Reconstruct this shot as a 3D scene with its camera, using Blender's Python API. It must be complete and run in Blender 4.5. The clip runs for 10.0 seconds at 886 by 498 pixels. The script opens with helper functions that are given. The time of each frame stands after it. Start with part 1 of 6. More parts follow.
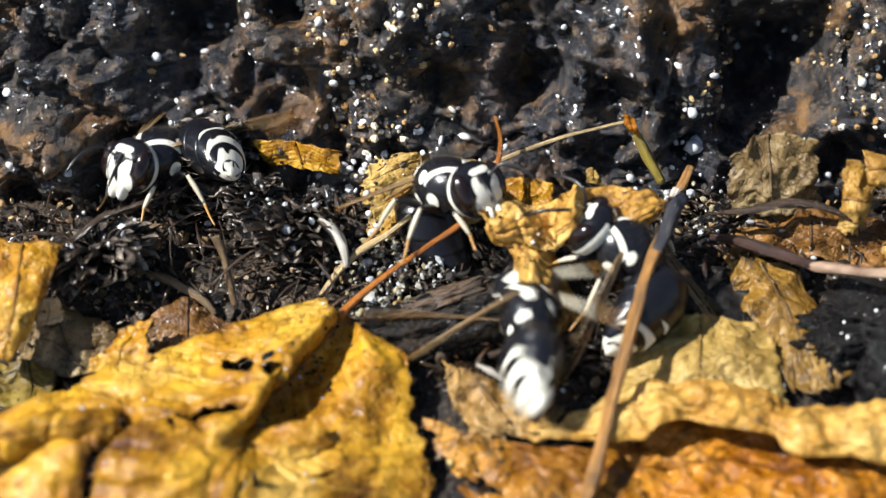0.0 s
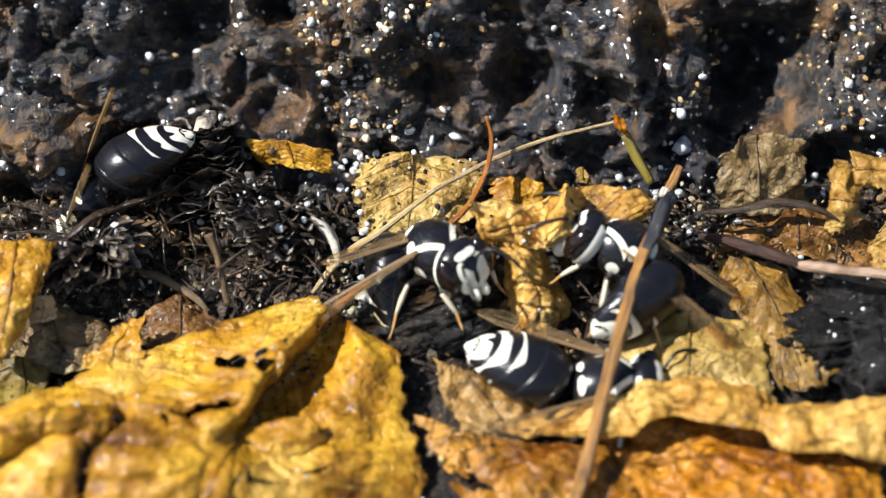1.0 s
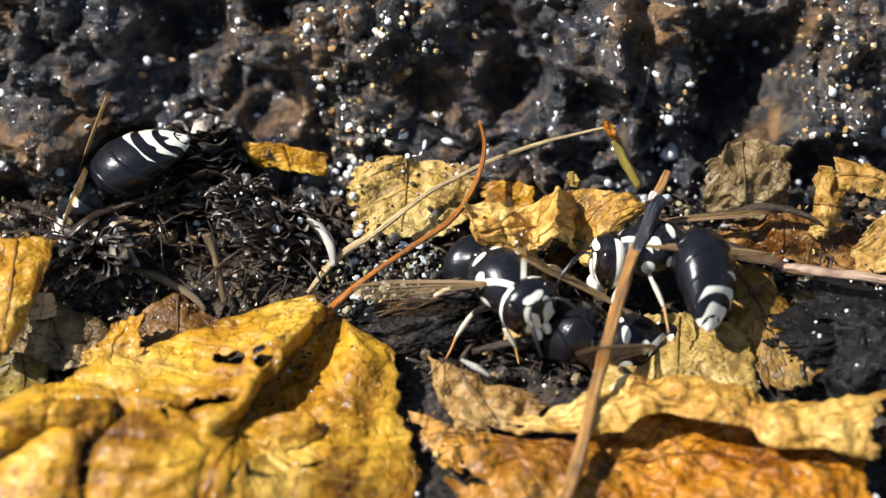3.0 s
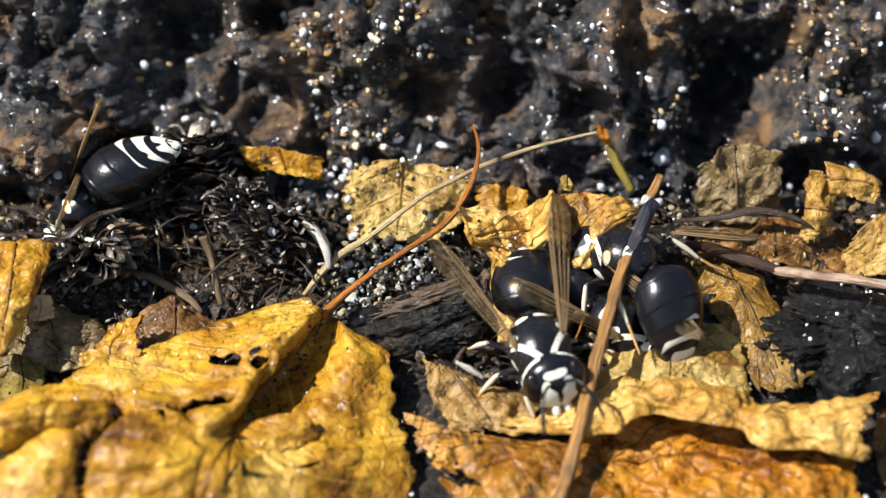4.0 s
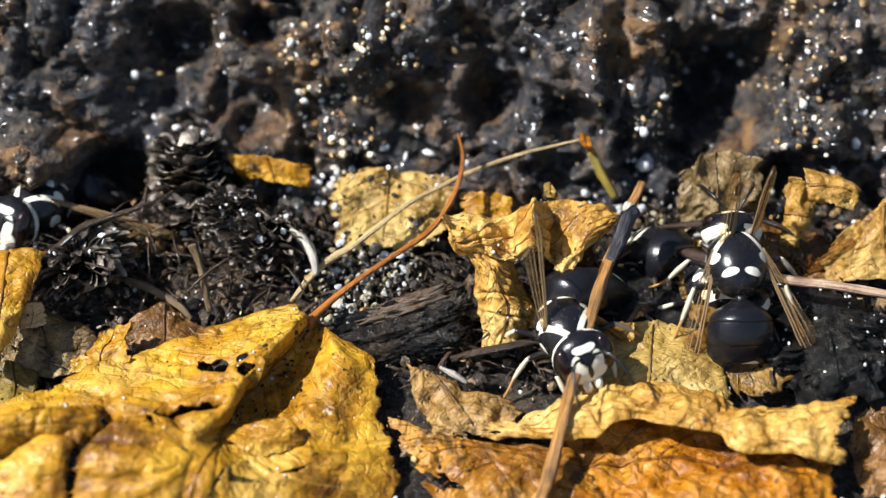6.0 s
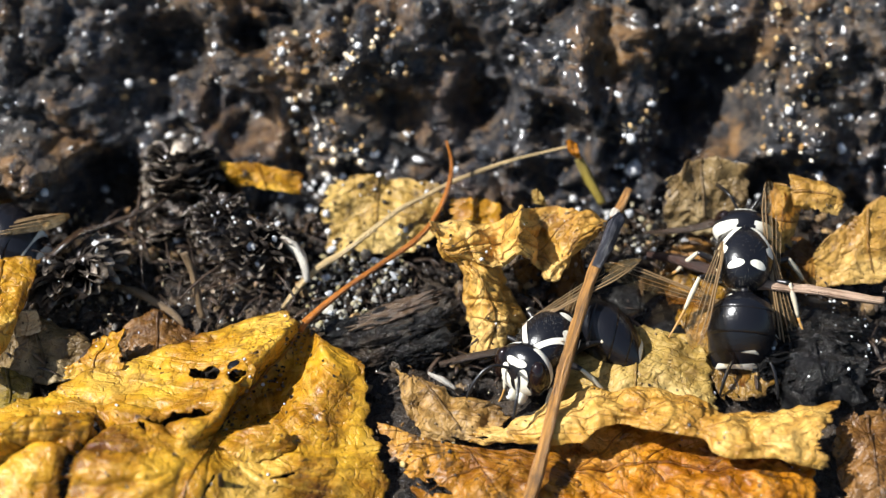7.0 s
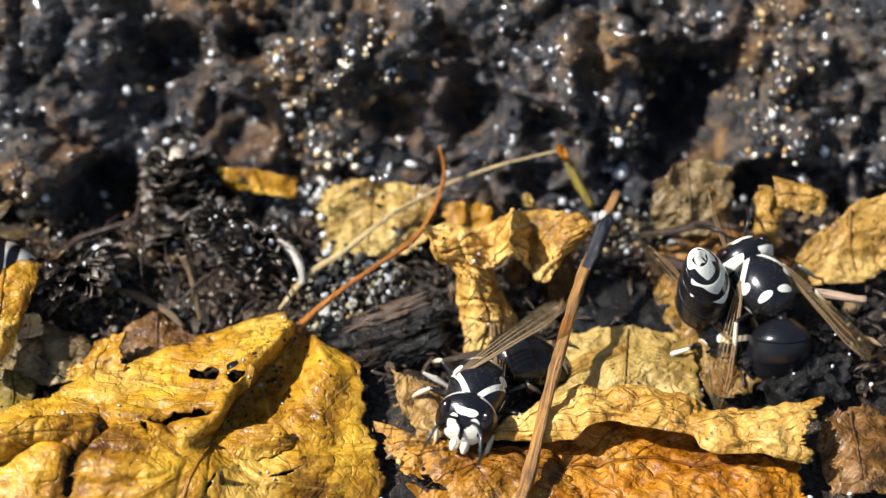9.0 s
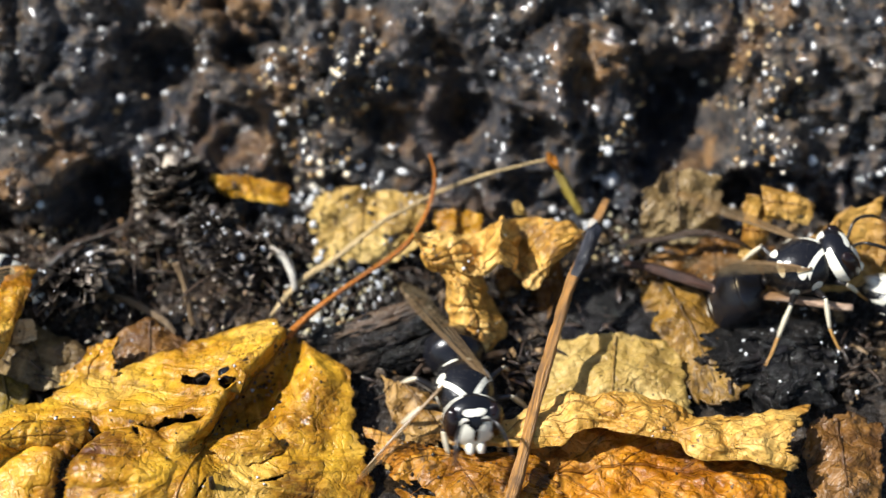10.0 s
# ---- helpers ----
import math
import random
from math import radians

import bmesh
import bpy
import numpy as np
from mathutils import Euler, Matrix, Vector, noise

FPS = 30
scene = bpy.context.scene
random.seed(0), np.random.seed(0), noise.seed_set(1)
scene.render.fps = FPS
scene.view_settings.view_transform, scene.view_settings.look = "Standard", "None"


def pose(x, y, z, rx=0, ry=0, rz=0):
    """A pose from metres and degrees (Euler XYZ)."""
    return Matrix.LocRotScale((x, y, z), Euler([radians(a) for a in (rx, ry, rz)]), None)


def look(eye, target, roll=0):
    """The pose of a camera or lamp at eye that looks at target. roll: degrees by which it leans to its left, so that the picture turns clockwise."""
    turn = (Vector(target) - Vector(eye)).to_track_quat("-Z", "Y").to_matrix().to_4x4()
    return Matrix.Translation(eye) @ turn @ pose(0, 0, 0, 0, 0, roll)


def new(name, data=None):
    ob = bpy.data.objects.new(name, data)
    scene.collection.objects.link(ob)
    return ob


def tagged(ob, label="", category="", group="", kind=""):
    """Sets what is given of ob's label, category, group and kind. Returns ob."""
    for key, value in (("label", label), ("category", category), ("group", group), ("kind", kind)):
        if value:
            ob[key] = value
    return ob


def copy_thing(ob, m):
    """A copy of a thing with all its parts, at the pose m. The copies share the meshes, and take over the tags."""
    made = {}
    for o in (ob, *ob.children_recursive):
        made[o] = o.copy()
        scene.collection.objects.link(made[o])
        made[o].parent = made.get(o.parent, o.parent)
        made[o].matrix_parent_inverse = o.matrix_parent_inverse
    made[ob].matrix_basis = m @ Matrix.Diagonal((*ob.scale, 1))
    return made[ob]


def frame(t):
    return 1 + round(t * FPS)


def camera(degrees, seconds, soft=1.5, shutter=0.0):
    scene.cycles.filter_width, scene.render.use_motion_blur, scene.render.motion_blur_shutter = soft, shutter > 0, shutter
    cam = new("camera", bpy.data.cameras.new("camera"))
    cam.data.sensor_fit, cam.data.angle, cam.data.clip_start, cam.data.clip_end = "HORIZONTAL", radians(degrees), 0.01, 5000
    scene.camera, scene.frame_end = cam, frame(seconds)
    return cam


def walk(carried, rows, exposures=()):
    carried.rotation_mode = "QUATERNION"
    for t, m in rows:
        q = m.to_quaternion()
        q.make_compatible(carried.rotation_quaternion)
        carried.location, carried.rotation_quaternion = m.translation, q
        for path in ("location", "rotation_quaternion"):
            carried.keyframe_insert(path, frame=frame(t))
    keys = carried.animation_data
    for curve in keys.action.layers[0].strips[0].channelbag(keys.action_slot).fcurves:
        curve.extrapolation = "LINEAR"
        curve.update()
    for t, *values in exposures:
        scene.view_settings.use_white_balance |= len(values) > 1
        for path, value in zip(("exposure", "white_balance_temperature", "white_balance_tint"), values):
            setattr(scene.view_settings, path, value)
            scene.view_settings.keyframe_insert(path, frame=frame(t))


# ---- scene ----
cam = camera(26.0, 10.0, soft=1.25, shutter=0.5)
cam.data.dof.use_dof = True
cam.data.dof.focus_distance = 0.1775
cam.data.dof.aperture_fstop = 16.0
PATH = [
    (0.0, 0.00440, -0.12411, 0.11688, 48.629, 1.918, 1.351),
    (0.5, 0.00362, -0.12506, 0.11697, 48.742, 1.671, 1.064),
    (1.0, 0.00318, -0.12568, 0.11735, 48.805, 1.394, 0.906),
    (1.5, 0.00198, -0.12687, 0.11720, 49.083, 1.058, 0.599),
    (2.0, 0.00124, -0.12818, 0.11720, 49.386, 0.743, 0.516),
    (2.5, 0.00026, -0.12939, 0.11702, 49.672, 0.467, 0.296),
    (4.0, -0.00015, -0.13161, 0.11831, 49.949, 0.094, 0.088),
    (4.5, 0.00000, -0.13206, 0.11890, 50.000, -0.000, 0.000),
    (5.0, 0.00172, -0.13162, 0.12085, 49.497, 0.297, 0.267),
    (5.5, 0.00274, -0.13243, 0.12127, 49.596, 0.530, 0.362),
    (7.0, 0.00573, -0.13279, 0.12487, 49.010, 1.083, 0.630),
    (7.5, 0.01007, -0.13135, 0.12711, 48.386, 1.843, 1.269),
    (8.0, 0.00674, -0.13369, 0.12654, 48.874, 1.347, 0.536),
    (8.5, 0.00688, -0.13454, 0.12726, 48.905, 1.360, 0.487),
    (9.0, 0.00448, -0.13611, 0.12769, 49.086, 0.894, -0.019),
    (9.5, 0.00318, -0.13774, 0.12733, 49.490, 0.622, -0.229),
    (10.0, 0.00631, -0.13695, 0.12921, 49.123, 0.931, 0.293),
]
walk(cam, [(t, pose(*p)) for t, *p in PATH], exposures=[(0.0, 0.78), (10.0, 0.78)])

# ---- daylight: a high sun over a small clearing ----
SUN_TO = Vector((-0.62, -0.15, 0.74)).normalized()
world = bpy.data.worlds.new("sky")
scene.world = world
world.use_nodes = True
wn = world.node_tree.nodes
wl = world.node_tree.links
sky = wn.new("ShaderNodeTexSky")
sky.sky_type = "NISHITA"
sky.sun_disc = False
sky.sun_elevation = math.asin(SUN_TO.z)
sky.sun_rotation = math.atan2(SUN_TO.x, SUN_TO.y)
wl.new(sky.outputs[0], wn["Background"].inputs[0])
wn["Background"].inputs[1].default_value = 0.074
sun_data = bpy.data.lights.new("sun", "SUN")
sun_data.energy = 5.0
sun_data.angle = radians(0.53)
sun_data.color = (1.0, 1.0, 0.985)
sun = new("sun", sun_data)
sun.matrix_world = look(SUN_TO * 3, (0, 0, 0))

MM = 0.001


# ---- materials ----
class Mat:
    """A small wrapper that builds a node material."""

    def __init__(self, name):
        self.m = bpy.data.materials.new(name)
        self.m.use_nodes = True
        self.n, self.l = self.m.node_tree.nodes, self.m.node_tree.links
        self.b = self.n["Principled BSDF"]
        self.out = self.n["Material Output"]
        self.co = self.n.new("ShaderNodeTexCoord").outputs["Object"]

    def node(self, kind, **inputs):
        nd = self.n.new(kind)
        for key, v in inputs.items():
            self.put(nd.inputs[key.replace("_", " ")], v)
        return nd

    def put(self, socket, v):
        if isinstance(v, bpy.types.NodeSocket):
            self.l.new(v, socket)
        else:
            socket.default_value = v

    def noise(self, scale, detail=6.0, rough=0.6, distortion=0.0, co=None):
        nd = self.node("ShaderNodeTexNoise", Scale=scale, Detail=detail, Roughness=rough, Distortion=distortion)
        self.l.new(co or self.co, nd.inputs["Vector"])
        return nd.outputs[0]

    def voronoi(self, scale, feature="F1", co=None):
        nd = self.node("ShaderNodeTexVoronoi", Scale=scale)
        nd.feature = feature
        self.l.new(co or self.co, nd.inputs["Vector"])
        return nd.outputs["Distance"]

    def ramp(self, fac, stops):
        nd = self.node("ShaderNodeValToRGB", Fac=fac)
        e = nd.color_ramp.elements
        while len(e) < len(stops):
            e.new(0.5)
        for el, (p, c) in zip(e, stops):
            el.position = p
            el.color = (*c, 1) if len(c) == 3 else c
        return nd.outputs[0]

    def grey(self, fac, a, b, lo=0.0, hi=1.0):
        nd = self.node("ShaderNodeMapRange", Value=fac)
        for i, v in zip((1, 2, 3, 4), (a, b, lo, hi)):
            nd.inputs[i].default_value = v
        return nd.outputs[0]

    def mix(self, fac, a, b, blend="MIX"):
        nd = self.n.new("ShaderNodeMix")
        nd.data_type = "RGBA"
        nd.blend_type = blend
        self.put(nd.inputs[0], fac)
        for i, v in ((6, a), (7, b)):
            self.put(nd.inputs[i], v if isinstance(v, bpy.types.NodeSocket) else (*v, 1))
        return nd.outputs[2]

    def math(self, op, a, b=0.0):
        nd = self.n.new("ShaderNodeMath")
        nd.operation = op
        self.put(nd.inputs[0], a)
        self.put(nd.inputs[1], b)
        return nd.outputs[0]

    def noise_warp(self, amount, scale):
        """The object's place, pushed about by a noise."""
        nd = self.node("ShaderNodeVectorMath")
        nd.operation = "MULTIPLY_ADD"
        shift = self.node("ShaderNodeTexNoise", Scale=scale, Detail=4.0)
        self.l.new(self.co, shift.inputs["Vector"])
        self.l.new(shift.outputs[1], nd.inputs[0])
        nd.inputs[1].default_value = (amount, amount, amount)
        self.l.new(self.co, nd.inputs[2])
        return nd.outputs[0]

    def attr(self, name):
        nd = self.n.new("ShaderNodeAttribute")
        nd.attribute_name = name
        return nd

    def bump(self, height, distance, strength=1.0, normal=None):
        nd = self.node("ShaderNodeBump", Height=height, Distance=distance, Strength=strength)
        if normal:
            self.l.new(normal, nd.inputs["Normal"])
        self.l.new(nd.outputs[0], self.b.inputs["Normal"])
        return nd.outputs[0]

    def set(self, **inputs):
        for key, v in inputs.items():
            self.put(self.b.inputs[key.replace("_", " ")], v)
        return self


def leaf_material(name, light, mid, dark, spots=0.55, gloss=0.42, translucent=0.25, scale=1.0, rib=0.14, pale=0.35, wear=0.8, relief=1.0):
    """A dead leaf: blotched colour, veins from its uv, fine wrinkles, specks and a little light through it."""
    k = Mat(name)
    uv = k.attr("leaf_uv").outputs["Vector"]
    sep = k.node("ShaderNodeSeparateXYZ", Vector=uv)
    u, v = sep.outputs[0], sep.outputs[1]
    av = k.math("ABSOLUTE", k.math("SUBTRACT", v, 0.5))
    blot = k.noise(120 * scale, 8, 0.6, 0.5)
    fine = k.noise(1000 * scale, 6, 0.65)
    crease = k.node("ShaderNodeTexNoise", Scale=190 * scale, Detail=5.0, Roughness=0.6, Distortion=0.6)
    crease.noise_type = "RIDGED_MULTIFRACTAL"
    k.l.new(k.co, crease.inputs["Vector"])
    ridge = crease.outputs[0]
    col = k.ramp(blot, [(0.34, dark), (0.45, mid), (0.62, light), (0.76, mid)])
    col = k.mix(k.grey(fine, 0.5, 0.72, 0.0, 0.5), col, light)
    col = k.mix(k.grey(fine, 0.30, 0.46, 0.45 * wear, 0.0), col, dark)
    big = k.noise(48 * scale, 3, 0.5)
    col = k.mix(k.grey(big, 0.56, 0.70, 0.0, 0.6 * wear), col, dark)
    # side veins that run off the midrib at a slant
    warp = k.math("MULTIPLY", k.noise(90 * scale, 3), 0.02)
    slant = k.math("ADD", k.math("ADD", u, warp), k.math("MULTIPLY", av, -0.75))
    saw = k.math("FRACT", k.math("MULTIPLY", slant, 7.0))
    vein = k.grey(k.math("ABSOLUTE", k.math("SUBTRACT", saw, 0.5)), 0.0, 0.05, 1.0, 0.0)
    net = k.grey(k.voronoi(520 * scale, "DISTANCE_TO_EDGE"), 0.0, 0.09, 1.0, 0.0)
    net = k.math("MULTIPLY", net, k.grey(k.noise(160 * scale, 2), 0.45, 0.65))
    col = k.mix(k.math("MULTIPLY", vein, rib), col, tuple(0.5 * (p + q) for p, q in zip(light, dark)))
    col = k.mix(k.math("MULTIPLY", net, 0.45 * wear), col, dark)
    # pale streaks along the veins and patches paint in sheen; a brown dried margin
    along = k.node("ShaderNodeCombineXYZ", X=k.math("MULTIPLY", k.math("MULTIPLY", slant, 16.0), sep.outputs[2]), Y=k.math("MULTIPLY", k.math("MULTIPLY", av, 5.0), sep.outputs[2]), Z=k.math("MULTIPLY", v, 2.0))
    streak = k.noise(1.0, 5, 0.65, 0.3, co=along.outputs[0])
    col = k.mix(k.grey(streak, 0.52, 0.70, 0.0, 0.6), col, tuple(min(0.95, c * 1.12 + 0.04) for c in light))
    sheen_patch = k.noise(75 * scale, 5, 0.6, 0.4)
    col = k.mix(k.grey(sheen_patch, 0.52, 0.62, 0.0, pale), col, tuple(min(0.9, c + q) for c, q in zip(light, (0.04, 0.075, 0.07))))
    col = k.mix(k.grey(streak, 0.28, 0.43, 0.55 * wear, 0.0), col, dark)
    rim = k.math("MINIMUM", k.math("MINIMUM", u, k.math("SUBTRACT", 1.0, u)), k.math("MINIMUM", v, k.math("SUBTRACT", 1.0, v)))
    rim = k.math("ADD", rim, k.math("MULTIPLY", k.math("SUBTRACT", blot, 0.5), 0.08))
    col = k.mix(k.grey(rim, 0.005, 0.04, 0.6, 0.0), col, dark)
    mid_speck = k.noise(650 * scale, 4, 0.7, 0.4)
    col = k.mix(k.grey(mid_speck, 0.58, 0.66, 0.0, 0.65 * wear), col, tuple(0.6 * p + 0.4 * q for p, q in zip(dark, mid)))
    # thin brown cracks along the creases
    crack = k.grey(k.voronoi(150 * scale, "DISTANCE_TO_EDGE", co=k.noise_warp(0.009, 240 * scale)), 0.0, 0.035, 1.0, 0.0)
    col = k.mix(k.math("MULTIPLY", crack, k.grey(k.noise(70 * scale, 3), 0.42, 0.58, 0.0, 0.8 * wear)), col, dark)
    # specks and rotten blots
    speck = k.noise(1500 * scale, 2, 0.5)
    col = k.mix(k.grey(speck, 0.67, 0.72, 0.0, 0.85), col, (0.025, 0.014, 0.006))
    rot = k.noise(210 * scale, 6, 0.72, 1.0)
    col = k.mix(k.grey(rot, spots, spots + 0.06, 0.0, 0.85), col, (0.05, 0.026, 0.008))
    k.set(Base_Color=col, Roughness=k.grey(blot, 0.3, 0.7, gloss - 0.12, gloss + 0.16))
    k.b.inputs["IOR"].default_value = 1.42
    k.b.inputs["Coat Weight"].default_value = 0.05
    k.b.inputs["Coat Roughness"].default_value = 0.25
    n0 = k.bump(ridge, 0.0005 * relief, 0.8)
    wob = k.noise_warp(0.006, 260 * scale)
    facet = k.math("SQRT", k.voronoi(130 * scale, "DISTANCE_TO_EDGE", co=wob))
    n1 = k.bump(facet, 0.0007 * relief, 0.8, n0)
    n1 = k.bump(k.math("SQRT", k.voronoi(420 * scale, "DISTANCE_TO_EDGE", co=wob)), 0.00028 * relief, 0.9, n1)
    n1 = k.bump(k.math("SQRT", k.voronoi(1000 * scale, "DISTANCE_TO_EDGE", co=wob)), 0.00011 * relief, 0.9, n1)
    n1 = k.bump(k.noise(420 * scale, 7, 0.7, 0.5), 0.0002 * relief, 0.9, n1)
    n2 = k.bump(k.math("ADD", net, k.math("MULTIPLY", vein, 1.2)), 0.00006 * relief, 0.8, n1)
    k.bump(fine, 0.00014 * relief, 0.9, n2)
    tr = k.node("ShaderNodeBsdfTranslucent", Color=k.mix(0.35, col, light))
    ms = k.node("ShaderNodeMixShader", Fac=translucent)
    k.l.new(k.b.outputs[0], ms.inputs[1])
    k.l.new(tr.outputs[0], ms.inputs[2])
    k.l.new(ms.outputs[0], k.out.inputs[0])
    return k.m


M_GOLD = leaf_material("golden_leaf", (0.70, 0.39, 0.028), (0.41, 0.178, 0.009), (0.1, 0.032, 0.004), 0.62, 0.26, 0.14, pale=0.55, wear=0.9, relief=0.85)
M_TAN = leaf_material("tan_leaf", (0.62, 0.37, 0.085), (0.4, 0.205, 0.034), (0.12, 0.05, 0.01), 0.58, 0.4, 0.16)
M_CURL = leaf_material("curled_leaf", (0.86, 0.54, 0.15), (0.58, 0.3, 0.05), (0.12, 0.045, 0.008), 0.58, 0.4, 0.14, pale=0.5, wear=0.9)
M_FLECKED = leaf_material("soil_flecked_leaf", (0.66, 0.45, 0.13), (0.44, 0.265, 0.06), (0.09, 0.045, 0.012), 0.57, 0.38, 0.15, pale=0.3)
M_PALE_LEAF = leaf_material("pale_leaf", (0.76, 0.46, 0.11), (0.52, 0.26, 0.036), (0.24, 0.095, 0.014), 0.63, 0.34, 0.16, pale=0.6, wear=0.65)
M_OLIVE = leaf_material("olive_leaf", (0.62, 0.43, 0.14), (0.4, 0.25, 0.055), (0.17, 0.09, 0.02), 0.64, 0.42, 0.15, pale=0.4)
M_ORANGE = leaf_material("orange_leaf", (0.68, 0.28, 0.014), (0.38, 0.125, 0.005), (0.1, 0.028, 0.003), 0.58, 0.22, 0.25, pale=0.5, wear=0.9)
M_AMBER = leaf_material("amber_leaf", (0.52, 0.23, 0.014), (0.28, 0.1, 0.005), (0.08, 0.024, 0.003), 0.56, 0.25, 0.18, pale=0.45, wear=0.9)
M_BROWN = leaf_material("brown_leaf", (0.3, 0.14, 0.028), (0.15, 0.065, 0.014), (0.045, 0.02, 0.008), 0.56, 0.26, 0.12, pale=0.1)
M_MOTTLED = leaf_material("mottled_leaf", (0.38, 0.2, 0.022), (0.19, 0.092, 0.012), (0.04, 0.022, 0.01), 0.55, 0.26, 0.1, pale=0.2)
M_GREY = leaf_material("grey_leaf", (0.34, 0.235, 0.1), (0.19, 0.12, 0.045), (0.07, 0.042, 0.02), 0.56, 0.36, 0.12, pale=0.3)
M_FRAGMENT = leaf_material("brown_tan_leaf", (0.5, 0.29, 0.085), (0.27, 0.14, 0.03), (0.06, 0.03, 0.01), 0.57, 0.38, 0.14, pale=0.35)
M_CREAM = leaf_material("cream_leaf", (0.72, 0.58, 0.36), (0.5, 0.37, 0.2), (0.2, 0.12, 0.05), 0.62, 0.42, 0.14, pale=0.4)
M_GREEN = leaf_material("green_leaf", (0.3, 0.2, 0.015), (0.16, 0.1, 0.008), (0.05, 0.032, 0.006), 0.68, 0.4, 0.2)


def bark_material():
    k = Mat("wet_rotten_bark")
    big = k.noise(60, 4, 0.55, 0.5)
    med = k.noise(240, 9, 0.7, 0.6)
    fine = k.noise(1100, 6, 0.7)
    col = k.ramp(med, [(0.32, (0.006, 0.006, 0.006)), (0.45, (0.02, 0.02, 0.022)), (0.57, (0.052, 0.046, 0.043)), (0.72, (0.2, 0.15, 0.1))])
    warm = k.noise(95, 6, 0.65, 0.4)
    col = k.mix(k.grey(warm, 0.54, 0.60, 0.0, 0.7), col, (0.3, 0.15, 0.045))
    col = k.mix(k.grey(big, 0.46, 0.60, 0.0, 0.75), col, (0.026, 0.031, 0.044))
    grain = k.noise(620, 8, 0.7, 0.3)
    col = k.mix(k.grey(grain, 0.53, 0.60, 0.0, 0.5), col, (0.25, 0.165, 0.09))
    col = k.mix(k.grey(grain, 0.38, 0.47, 0.8, 0.0), col, (0.012, 0.010, 0.010))
    # layered fibres that run down the log, grey and rusty
    fibre = k.node("ShaderNodeVectorMath")
    fibre.operation = "MULTIPLY"
    k.l.new(k.noise_warp(0.006, 120), fibre.inputs[0])
    fibre.inputs[1].default_value = (1.0, 0.5, 0.42)
    streak = k.noise(800, 6, 0.65, 0.2, co=fibre.outputs[0])
    col = k.mix(k.grey(streak, 0.54, 0.64, 0.0, 0.6), col, k.mix(k.grey(warm, 0.4, 0.56), (0.11, 0.105, 0.105), (0.26, 0.145, 0.06)))
    col = k.mix(k.grey(streak, 0.36, 0.46, 0.7, 0.0), col, (0.007, 0.007, 0.007))
    pale = k.noise(360, 5, 0.65)
    col = k.mix(k.grey(pale, 0.62, 0.7, 0.0, 0.7), col, (0.4, 0.29, 0.16))
    k.set(Base_Color=col, Roughness=k.grey(med, 0.3, 0.7, 0.2, 0.5))
    k.b.inputs["Coat Weight"].default_value = 0.4
    k.b.inputs["Coat Roughness"].default_value = 0.14
    rid = k.node("ShaderNodeTexNoise", Scale=200.0, Detail=6.0, Roughness=0.55, Distortion=0.5)
    rid.noise_type = "RIDGED_MULTIFRACTAL"
    k.l.new(k.co, rid.inputs["Vector"])
    n0 = k.bump(rid.outputs[0], 0.0013, 1.0)
    n1 = k.bump(k.noise(420, 7, 0.62, 0.5), 0.001, 1.0, n0)
    k.bump(k.math("ADD", fine, streak), 0.0006, 1.0, n1)
    return k.m


def soil_material(name="wet_soil", tone=1.0):
    k = Mat(name)
    med = k.noise(260, 8, 0.7, 0.5)
    fine = k.noise(1300, 6, 0.7)
    t = tone
    col = k.ramp(med, [(0.3, (0.012 * t, 0.010 * t, 0.008 * t)), (0.48, (0.034 * t, 0.027 * t, 0.022 * t)), (0.68, (0.15 * t, 0.11 * t, 0.075 * t))])
    col = k.mix(k.grey(k.noise(80, 3), 0.58, 0.7, 0.0, 0.6), col, (0.11 * t, 0.06 * t, 0.022 * t))
    k.set(Base_Color=col, Roughness=k.grey(fine, 0.3, 0.7, 0.1, 0.4))
    n1 = k.bump(k.noise(380, 8, 0.7), 0.0013, 1.0)
    k.bump(fine, 0.0006, 1.0, n1)
    return k.m


def wood_material(name, light, dark, gloss=0.4, stretch=(1, 1, 0.12)):
    """Dry or wet stem: streaks that run along its own z."""
    k = Mat(name)
    along = k.attr("along").outputs["Vector"]
    streak = k.noise(1.0, 6, 0.65, 0.2, co=along)
    patch = k.noise(300, 4, 0.6)
    col = k.ramp(streak, [(0.3, dark), (0.55, light), (0.75, tuple(min(1, c * 1.35) for c in light))])
    col = k.mix(k.grey(patch, 0.55, 0.72, 0.0, 0.75), col, dark)
    k.set(Base_Color=col, Roughness=k.grey(patch, 0.3, 0.7, gloss - 0.12, gloss + 0.15))
    k.bump(streak, 0.0005, 0.9)
    return k.m


M_BARK = bark_material()
M_SOIL = soil_material()
M_CHUNK = soil_material("charred_wood", 0.5)
def wet_black_material():
    k = Mat("black_wet_rot")
    n = k.noise(500, 7, 0.7, 0.5)
    k.set(Base_Color=k.ramp(n, [(0.35, (0.008, 0.008, 0.008)), (0.6, (0.024, 0.021, 0.018)), (0.78, (0.08, 0.06, 0.04))]), Roughness=k.grey(n, 0.3, 0.7, 0.1, 0.35))
    k.b.inputs["IOR"].default_value = 1.5
    n0 = k.bump(k.noise(420, 6, 0.7, 0.6), 0.003, 1.0)
    k.bump(k.noise(1400, 6, 0.7), 0.0011, 1.0, n0)
    return k.m


